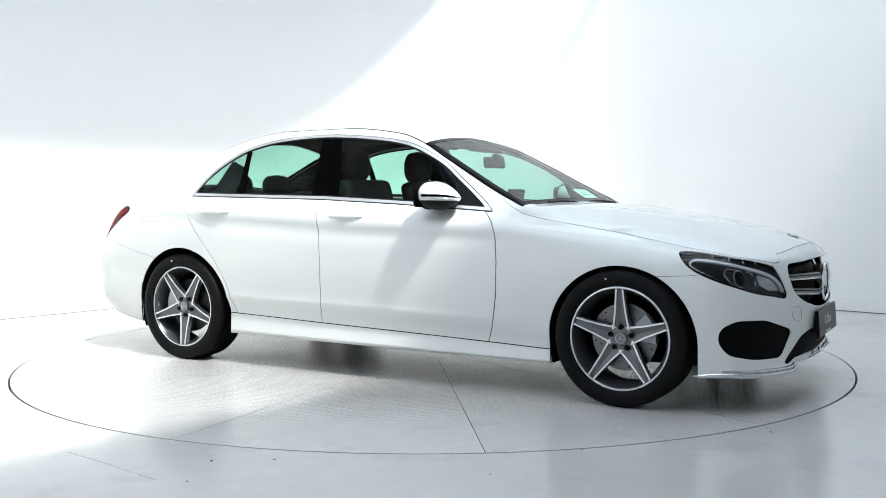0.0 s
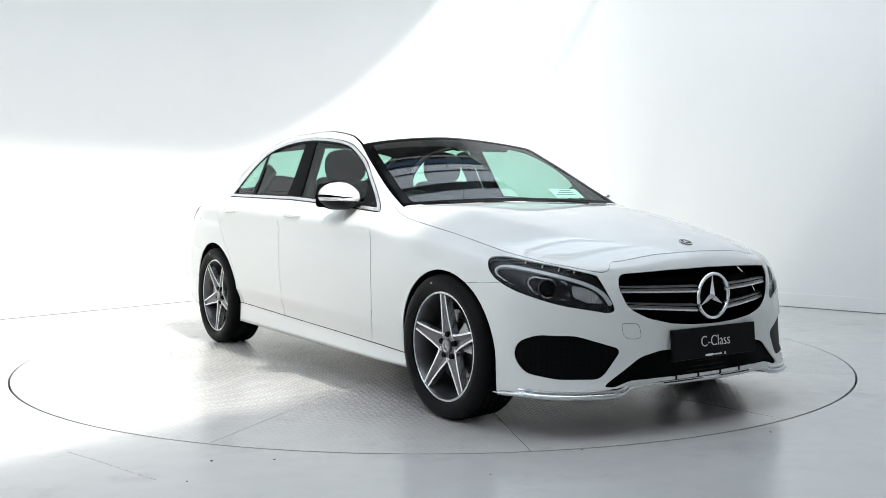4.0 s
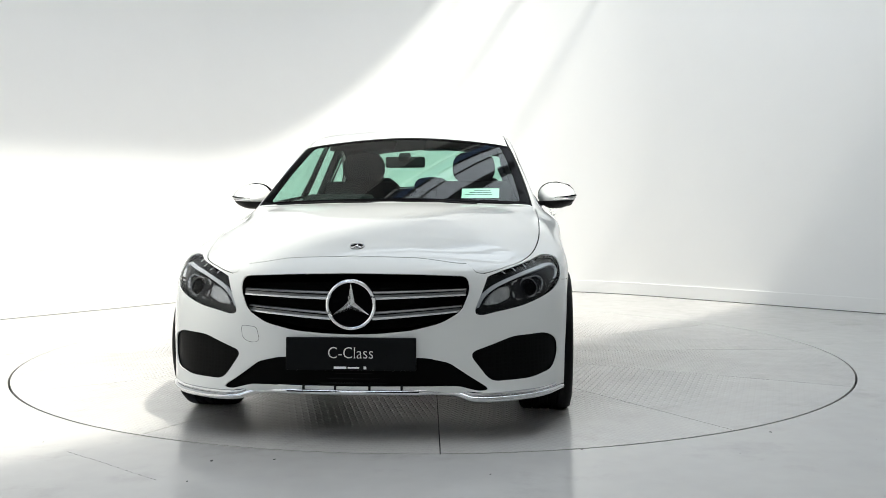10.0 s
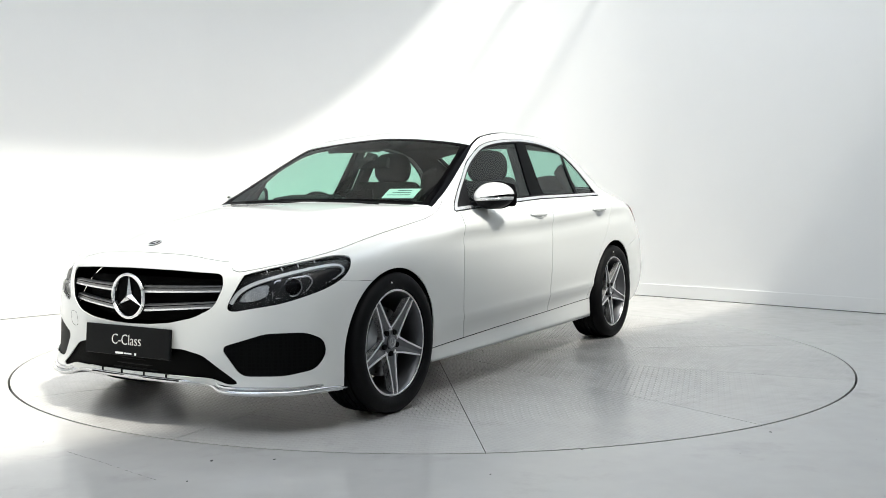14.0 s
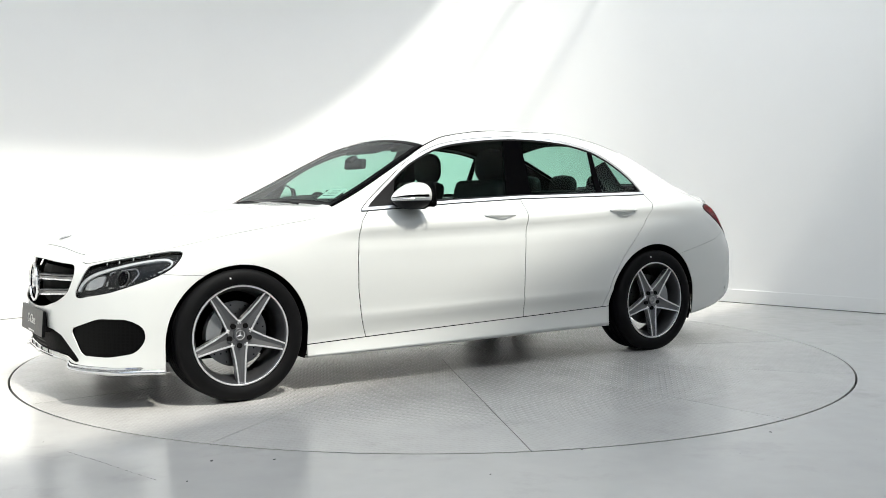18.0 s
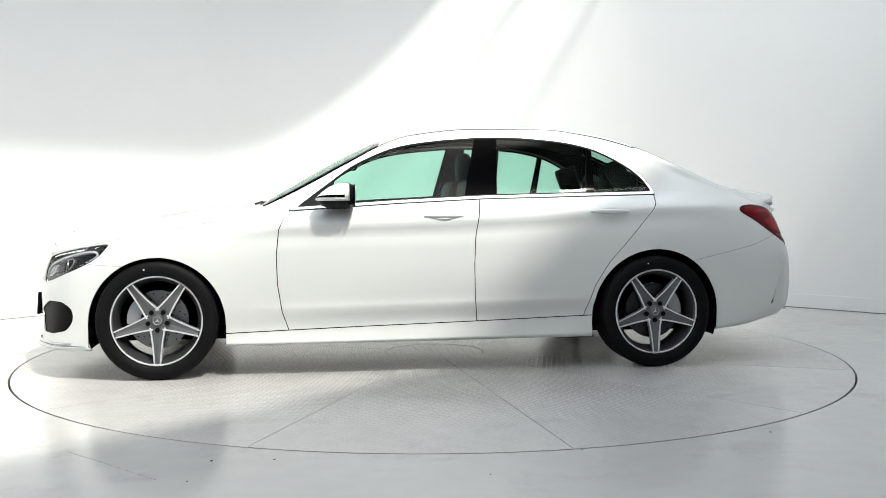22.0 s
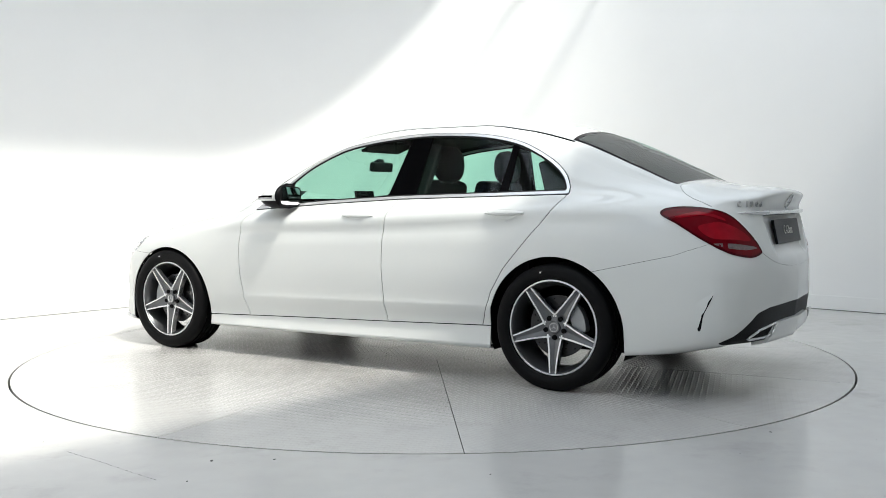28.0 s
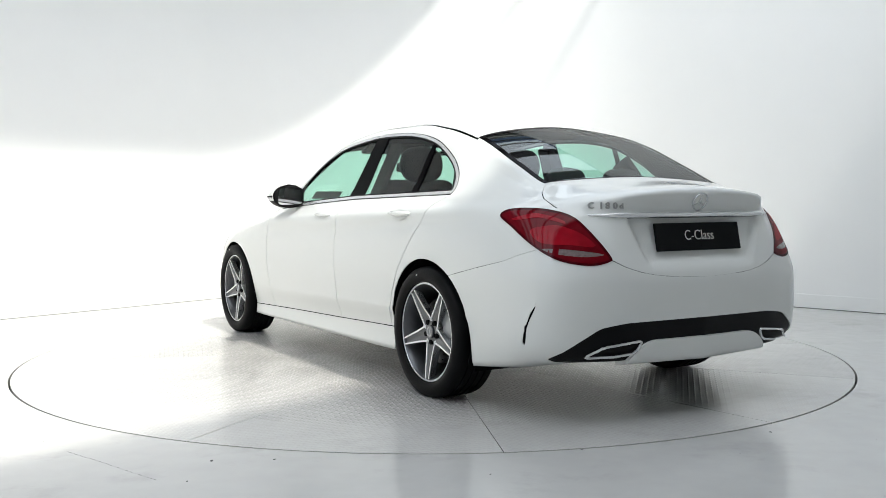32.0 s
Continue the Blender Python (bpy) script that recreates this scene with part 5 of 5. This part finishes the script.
def bars(parent, at, facing, rows, material, label="plain lettering bar"):
    """Plain bars in place of small print: rows of (across, up, width, height)."""
    f = Vector(facing).normalized()
    right = Vector((0, 0, 1)).cross(f).normalized()
    up = f.cross(right)
    m = Matrix.Translation(at) @ Matrix((right, up, f)).transposed().to_4x4()
    for u, v, w, h in rows:
        part("lettering_bar", box_bm((w, h, 0.0016), m @ pose(u, v, 0), 0), material, parent, label)


PFACE = (math.cos(radians(4)), 0, math.sin(radians(4)))
letter("lettering", "C-Class", 0.066, (2.2106, 0, 0.374), PFACE, M_LETTER, plate, "silver lettering", -0.0008, 0.90)
bars(plate, (2.2135, 0, 0.317), PFACE, ((-.042, 0, .050, .009), (.012, 0, .046, .006), (.058, 0, .011, .011)), M_WHITETXT)

# bonnet emblem
p, n = skin_at(bonnet, lambda q: (q[:, 0] - 2.035) ** 2 + q[:, 1] ** 2)
em = part("bonnet_emblem", lathe([(0.0, 0.031), (0.003, 0.030), (0.004, 0.027), (0.0025, 0.025), (0.0025, 0.0)], 40), M_GLOSSBLACK, hood, "round dark emblem", True)
em.matrix_basis = Matrix.Translation(p) @ n.to_track_quat("Y", "Z").to_matrix().to_4x4()
part("emblem_ring", lathe([(0.002, 0.031), (0.005, 0.030), (0.005, 0.026), (0.002, 0.025)], 40, close=True), M_CHROME, hood, "chrome emblem ring", True).matrix_basis = em.matrix_basis
part("emblem_star", star_bm(.026, .003), M_CHROME, hood, "chrome star").matrix_basis = Matrix.Translation(p + n * .003) @ n.to_track_quat("X", "Z").to_matrix().to_4x4()


# small closed covers: thin joint outlines
def outline(name, fs, want, side, ctrl, parent, label, closed=True):
    pts = []
    for c in ctrl:
        p, n = skin_at(fs, want(c))
        if abs(n.x) > abs(n.y):
            q = Vector((p.x - (n.y * (c[0] - p.y) + n.z * (c[1] - p.z)) / n.x, c[0], c[1]))
        else:
            q = Vector((c[0], p.y - (n.x * (c[0] - p.x) + n.z * (c[1] - p.z)) / n.y, c[1]))
        pts.append((q + n * 0.0002) * Vector((1, side, 1)))
    part(name, tube(pts, 0.0008, 5, closed), M_TRIM, parent, label)


front_want = lambda c: (lambda q: (q[:, 1] - c[0]) ** 2 + (q[:, 2] - c[1]) ** 2 + (q[:, 0] < 1.9) * 9)
outline("towing_cover", bumper_f, front_want, -1, round_poly([(.470, .474), (.398, .470), (.384, .412), (.424, .404), (.462, .418)], .018, 4), bumper_front, "joint of the towing cover")
side_want = lambda c: (lambda q: (q[:, 0] - c[0]) ** 2 + (q[:, 2] - c[1]) ** 2)
outline("fuel_flap", rest, side_want, -1, curve_pts([(-1.625, .862), (-1.65, .852), (-1.70, .848), (-1.75, .851), (-1.785, .864)], 4, False), car, "lower joint of the closed fuel flap", False)


# ---------------- car: mirrors and handles ----------------
def egg(center, half, power=2.6, seg=28, rings=18, z0=-1.0, z1=1.0, taper=0.0, cut_back=None, cut_front=None, droop=0.0):
    """A rounded box-like shell between two heights of itself."""
    bm = bmesh.new()
    rows = []
    for j in range(rings + 1):
        v = z0 + (z1 - z0) * j / rings
        rr = max(1e-4, (1 - abs(v) ** power)) ** (1 / power)
        row = []
        for k in range(seg):
            a = k * math.tau / seg
            cx, cy = math.cos(a), math.sin(a)
            x = math.copysign(abs(cx) ** (2 / power), cx) * rr
            y = math.copysign(abs(cy) ** (2 / power), cy) * rr
            if cut_back is not None:
                x = max(x, cut_back)
            if cut_front is not None:
                x = min(x, cut_front)
            zz = v * (1 - taper * y) - droop * max(0.0, v + 0.4) * max(0.0, x + 0.45) ** 2
            row.append(bm.verts.new((center[0] + x * half[0], center[1] + y * half[1], center[2] + zz * half[2])))
        rows.append(row)
    for p, q in zip(rows, rows[1:]):
        for k in range(seg):
            bm.faces.new((p[k], p[(k + 1) % seg], q[(k + 1) % seg], q[k]))
    bm.faces.new(rows[0][::-1])
    bm.faces.new(rows[-1])
    return bm


def mirrored(bm, sd):
    if sd < 0:
        bmesh.ops.transform(bm, matrix=Matrix.Diagonal((1, -1, 1, 1)), verts=bm.verts)
        bmesh.ops.reverse_faces(bm, faces=bm.faces)
    return bm


for sd in (1, -1):
    own = doors["fl" if sd > 0 else "fr"]
    c, h = (.428, .888, 1.008), (.126, .107, .076)
    cap = part("side_mirror", mirrored(egg(c, h, 2.05, z0=-.40, z1=.999, cut_back=-.72, taper=.10, droop=.30), sd), M_PAINT, car, "white door mirror with a black base", True)
    part("mirror_base", mirrored(egg(c, (.127, .108, .077), 2.05, z0=-.97, z1=-.41, cut_back=-.72, taper=.10), sd), M_TRIM, cap, "black mirror base", True)
    part("mirror_shell", mirrored(egg(c, (.1275, .1085, .0775), 2.05, z0=-.98, z1=.999, cut_back=-.725, cut_front=-.48, taper=.10), sd), M_TRIM, cap, "black mirror shell", True)
    foot = bmesh.new()
    rbox(foot, (.075, .12, .030), pose(.455, .775, .958, 12, 0, 8), .012, 3)
    part("mirror_foot", mirrored(foot, sd), M_TRIM, cap, "black mirror foot", True)
    strip = [(c[0] + math.copysign(abs(math.cos(a)) ** .74, math.cos(a)) * .1225, c[1] + math.copysign(abs(math.sin(a)) ** .74, math.sin(a)) * .104, c[2] - .012 + .010 * math.sin(a)) for a in np.linspace(-.1, 1.75, 14)]
    part("mirror_lamp", mirrored(tube(strip, [.002 + .0055 * k / 13 for k in range(14)], 8), sd), M_GLOSSBLACK, cap, "dark indicator strip", True)
    strip2 = [(x + .001, y + .001, z - .013) for x, y, z in strip]
    part("mirror_lamp_edge", mirrored(tube(strip2, .0022, 6), sd), M_CHROME, cap, "bright strip below the indicator", True)
    gl = mirrored(prism(round_poly([(-.088, -.055), (.082, -.052), (.088, .045), (-.075, .058)], .03), .003, pose(c[0] - .086, c[1], c[2], 90, 0, -90)), sd)
    part("mirror_frame", mirrored(prism(round_poly([(-.097, -.064), (.092, -.060), (.097, .053), (-.084, .067)], .035), .004, pose(c[0] - .0875, c[1], c[2], 90, 0, -90)), sd), M_TRIM, cap, "black mirror frame")
    part("mirror_glass", gl, M_MIRROR, cap, "mirror glass").location = (-.0045, 0, 0)
    for x0, x1, z, own2, fs in ((-.055, -.280, .893, own, door_f), (-1.022, -1.252, .913, doors["rl" if sd > 0 else "rr"], door_r)):
        bm = bmesh.new()
        prev = None
        for k in range(17):
            t = k / 16
            x = x0 + (x1 - x0) * t
            p, n = skin_at(fs, lambda q: (q[:, 0] - x) ** 2 + (q[:, 2] - z) ** 2)
            lift = .003 + .017 * math.sin(math.pi * min(max(t, .02), .98)) ** .45
            hz = .006 + .009 * math.sin(math.pi * t) ** .5
            row = [bm.verts.new((x, p.y + oy, z + oz)) for oy, oz in ((lift - .012, hz), (lift, hz * .55), (lift + .003, 0), (lift, -hz * .6), (lift - .012, -hz))]
            if prev:
                for j in range(5):
                    bm.faces.new((prev[j], prev[(j + 1) % 5], row[(j + 1) % 5], row[j]))
            else:
                bm.faces.new(row)
            prev = row
        bm.faces.new(prev[::-1])
        part("door_handle", mirrored(bm, sd), M_PAINT, own2, "white bow handle", True)
        p, n = skin_at(fs, lambda q: (q[:, 0] - (x0 + x1) / 2) ** 2 + (q[:, 2] - z) ** 2)
        cup = lathe([(0.002, .048), (0.0035, .045), (0.001, .03), (0.0005, 0)], 32)
        ob = part("handle_cup", cup, M_PAINT, own2, "shallow finger cup", True)
        ob.matrix_basis = Matrix.Translation(p * Vector((1, sd, 1))) @ (n * Vector((1, sd, 1))).to_track_quat("Y", "Z").to_matrix().to_4x4() @ Matrix.Diagonal((1.55, 1, .62, 1))


# ---------------- car: tail ----------------
p, n = skin_at(boot, lambda q: q[:, 1] ** 2 + (q[:, 2] - .975) ** 2 + (q[:, 0] > -2.2) * 9)
part("boot_badge_ring", ring_x(.042, .0036, Matrix.Translation(p + n * .004) @ n.to_track_quat("X", "Z").to_matrix().to_4x4()), M_CHROME, boot_lid, "chrome badge ring", True)
part("boot_badge_star", star_bm(.040, .006, Matrix.Translation(p + n * .002) @ n.to_track_quat("X", "Z").to_matrix().to_4x4()), M_CHROME, boot_lid, "chrome three-armed star")
bar_pts = []
for y in np.linspace(-.565, .565, 25):
    q, m = skin_at(boot, lambda a: (a[:, 1] - abs(y)) ** 2 + (a[:, 2] - .912) ** 2 + (a[:, 0] > -2.2) * 9)
    bar_pts.append((q.x - .014 + .014 * (abs(y) / .565) ** 4, y, .914))
part("boot_bar", tube(bar_pts, [.002, .006] + [.0115] * 21 + [.006, .002], 10), M_CHROME, boot_lid, "chrome bar above the plate", True)
# dark tube that stands in for the shade below the chrome bar
part("bar_shadow", tube([(x + .010, y, z - .012) for x, y, z in bar_pts[2:-2]], .003, 6), M_TRIM, boot_lid, "dark strip drawn as the shade under the bar")
RFACE = Vector((-1, 0, .20)).normalized()
rplate = part("rear_plate", box_bm((0.014, 0.53, 0.128), pose(-2.372, 0, .813, 0, 11.5), 0.005, 3), M_PLATE, car, "black display plate with silver lettering")
RTOP = Vector((-2.372, 0, .813)) + RFACE * .0078
letter("lettering", "C-Class", 0.066, RTOP + Vector((0, 0, .004)), RFACE, M_LETTER, rplate, "silver lettering", -0.0008, 0.90)
bars(rplate, RTOP + Vector((.009, 0, -.045)) * 1.0 + RFACE * .0008, RFACE, ((-.042, 0, .050, .009), (.012, 0, .046, .006), (.058, 0, .011, .011)), M_WHITETXT)
for k, ch in enumerate("C 180 d".replace(" ", "")):
    y = (.545, .512, .490, .463, .438)[k]
    q, m = skin_at(boot + rest, lambda a: (a[:, 1] - y) ** 2 + (a[:, 2] - .955) ** 2 + (a[:, 0] > -2.1) * 9)
    q = Vector((q.x - (m.y * (y - q.y) + m.z * (.955 - q.z)) / m.x, y, .955))
    letter("model_lettering", ch, (.040, .040, .040, .040, .036)[k], q + m * .004, Vector((-1, .25, .12)), M_LETTERDARK, boot_lid, "chrome lettering", 0.0006, 1.1, 0, .004)

# bumper insert, exhausts
INSERT = round_poly([(-.5, .362), (.32, .362), (.39, .325), (.44, .275), (.45, .15), (-.5, .15)], .04)
insert, _ = skin.cut(diff, in_back(INSERT), 1)
skin_part("diffuser_insert", insert, M_PAINT, bumper_rear, "white lower bumper insert", lift=0.012, rim=0.025)
for sd in (1, -1):
    pts3 = []
    for y, z in round_poly([(.645, .300), (.565, .346), (.372, .364), (.405, .312), (.50, .300)], .02, 4):
        q, m = skin_at(diff, lambda a: (a[:, 1] - y) ** 2 + (a[:, 2] - z) ** 2)
        pts3.append((q.x - .012, sd * y, z))
    tip = part("exhaust_tip", tube(pts3, .0058, 8, True), M_CHROME, bumper_rear, "chrome exhaust trim", True)
    bm = bmesh.new()
    bm.faces.new([bm.verts.new((x + .022, y, z)) for x, y, z in pts3])
    part("exhaust_mouth", bm, M_MESH, bumper_rear, "black exhaust mouth")

# ---------------- car: cabin ----------------
def seat(y, x0):
    s = part("front_seat", box_bm((.52, .50, .16), pose(x0 + .22, y, .50), .05, 3), M_LEATHER, car, "black leather front seat", True)
    part("seat_back", box_bm((.12, .50, .60), pose(x0 - .13, y, .81, 0, -14), .055, 3), M_LEATHER, s, "black seat back", True)
    part("headrest", egg((x0 - .255, y, 1.195), (.055, .142, .112), 2.5), M_LEATHER, s, "black headrest", True)
    for d in (.06, -.06):
        part("headrest_post", tube([(x0 - .23, y + d, 1.05), (x0 - .25, y + d, 1.15)], .006, 8), M_CHROME, s, "chrome headrest post", True)


for y in (.37, -.37):
    seat(y, -.22)
bench = part("rear_seat", box_bm((.52, 1.28, .18), pose(-.98, 0, .50), .05, 3), M_LEATHER, car, "black leather rear bench", True)
part("bench_back", box_bm((.14, 1.26, .58), pose(-1.27, 0, .76, 0, -20), .05, 3), M_LEATHER, bench, "black bench back", True)
for y in (.40, 0, -.40):
    part("rear_headrest", egg((-1.40, y, 1.075), (.05, .13, .082), 2.7), M_LEATHER, bench, "black rear headrest", True)
part("parcel_shelf", box_bm((.50, 1.15, .03), pose(-1.68, 0, .985, 0, 0), .01), M_DASH, car, "black parcel shelf")
dash = part("dashboard", box_bm((.46, 1.36, .30), pose(.62, 0, .80, 0, 10), .08, 4), M_DASH, car, "black dashboard", True)
part("dash_hood", box_bm((.22, .40, .10), pose(.47, -.37, .96, 0, 6), .04, 3), M_DASH, dash, "instrument hood", True)
part("dash_screen", box_bm((.02, .20, .12), pose(.44, 0, .985, 0, 10), .006), M_GLOSSBLACK, dash, "black display")
part("console", box_bm((.95, .22, .28), pose(.05, 0, .50), .05, 3), M_DASH, car, "black centre console", True)
part("cabin_floor", box_bm((2.9, 1.40, .05), pose(-.3, 0, .30), .01), M_DASH, car, "black cabin floor")
part("bulkhead", box_bm((.04, 1.40, .60), pose(.92, 0, .60), .01), M_SHELL, car, "black bulkhead")
part("rear_bulkhead", box_bm((.04, 1.30, .62), pose(-1.50, 0, .68), .01), M_SHELL, car, "black rear bulkhead")
wheel_m = pose(.30, -.37, .86, 0, -64, 0)
st = part("steering_wheel", tube([wheel_m @ Vector((.18 * math.cos(a), .18 * math.sin(a), 0)) for a in np.linspace(0, math.tau, 40)[:-1]], .016, 8, True), M_LEATHER, car, "black steering wheel", True)
part("steering_boss", box_bm((.15, .13, .05), wheel_m, .02, 3), M_DASH, st, "steering boss", True)
for a in (0, 180, 270):
    part("steering_spoke", box_bm((.10, .035, .015), wheel_m @ pose(0, 0, 0, 0, 0, a) @ pose(.11, 0, 0), .005), M_SATIN, st, "silver spoke")
rv = part("rear_view_mirror", box_bm((.035, .235, .065), pose(.30, 0, 1.205, 0, -8), .016, 3), M_DASH, car, "black rear-view mirror", True)
part("mirror_stalk", box_bm((.06, .07, .03), pose(.325, 0, 1.235, 0, 30), .012), M_DASH, rv, "black sensor housing")
roof_in, _ = skin.cut(rest, lambda q: np.min([(q[:, 6] - 9.75) * .3, (13.6 - q[:, 6]) * .3, (q[:, 7] - 7.9) * .1], 0), 0)
skin_part("headlining", roof_in, M_LINING, car, "grey headlining", lift=-.035, rim=0)
for sd in (1, -1):
    part("sun_visor", box_bm((.15, .40, .02), pose(.03, sd * .29, 1.315, 0, 20), .008), M_LINING, car, "grey sun visor")
    part("door_card", box_bm((.88, .05, .58), pose(.13, sd * .735, .64), .02), M_DASH, doors["fl" if sd > 0 else "fr"], "black door lining")
    part("door_card", box_bm((.80, .05, .62), pose(-.82, sd * .735, .67), .02), M_DASH, doors["rl" if sd > 0 else "rr"], "black door lining")
    for x0, y0, x1, y1, z1, w, d in ((-.43, .735, -.49, .585, 1.30, .11, .04), (-1.38, .70, -1.25, .575, 1.20, .15, .04)):
        # lined pillar from the belt to the roof
        a, b = Vector((x0, sd * y0, .93)), Vector((x1, sd * y1, z1))
        up = (b - a).normalized()
        fwd = (Vector((1, 0, 0)) - up * up.x).normalized()
        m = Matrix((fwd, up.cross(fwd), up)).transposed().to_4x4()
        part("pillar_cover", box_bm((w, d, (b - a).length + .06), Matrix.Translation((a + b) / 2 - Vector((0, sd * .03, .02))) @ m, .015), M_LINING, car, "grey inner pillar")
paper = part("windscreen_paper", box_bm((.10, .205, .002), pose(.70, .46, 1.018, 0, 31), 0), M_PAPER, car, "pale green paper behind the windscreen")
for k in range(3):
    part("print_bar", box_bm((.006, .15 - .03 * k, .001), pose(.715 - .02 * k, .45 + .01 * k, 1.0105 + .012 * k, 0, 31), 0), M_INK, paper, "dark print bar")
part("windscreen_label", box_bm((.02, .06, .002), pose(.155, -.40, 1.322, 0, 26), 0), M_PAPER, car, "small pale label")
# wiper arm tips at the cowl
for y0, y1 in ((.50, .02), (-.05, -.55)):
    part("wiper", tube([(.905, y0 * .9, .962), (.875, (y0 + y1) / 2, .975), (.88, y1 * .9, .968)], .006, 6), M_TRIM, car, "black wiper arm")

# stars on the hub caps
for wh in [o for o in car.children if o.name.startswith("wheel") and not o.name.startswith("wheel_")]:
    part("cap_star", star_bm(.021, .003, pose(0, .0855, 0, 0, 0, 90)), M_CHROME, wh, "chrome star")
    part("cap_ring", lathe([(0.085, 0.0245), (0.0885, 0.0235), (0.0885, 0.021), (0.085, 0.020)], 40, close=True), M_CHROME, wh, "chrome ring", True)


# ---------------- what moves ----------------
TURN_T = (0, 1, 2, 3, 3.5, 5.5, 6, 7, 8, 9, 10, 11, 12, 13, 14, 14.5, 16.5, 17, 18, 19, 20, 21, 22, 23, 24, 25, 25.5, 27.5, 28, 29, 30, 31, 32)
TURN_A = (-30.98, -37.47, -44.00, -50.52, -53.72, -66.27, -69.38, -75.63, -82.02, -88.46, -95.00, -101.50, -108.02, -114.51, -120.97, -124.18, -137.06, -140.30, -146.82, -153.35, -159.85, -166.34, -172.86, -179.46, -186.12, -192.81, -196.15, -209.53, -212.86, -219.49, -226.11, -232.73, -239.33)


def motions():
    tk, ak = np.array(TURN_T, float), np.array(TURN_A)
    table_rows, car_rows = [], []
    for k in range(65):
        t = k * 0.5
        a = float(pchip(tk, ak, np.array([t]))[0])
        m = pose(0, 0, 0, 0, 0, a)
        table_rows.append((t, m))
        car_rows.append((t, m @ pose(0.2037, -0.1241, 0)))
    walk(turntable, table_rows)
    walk(car, car_rows)


motions()
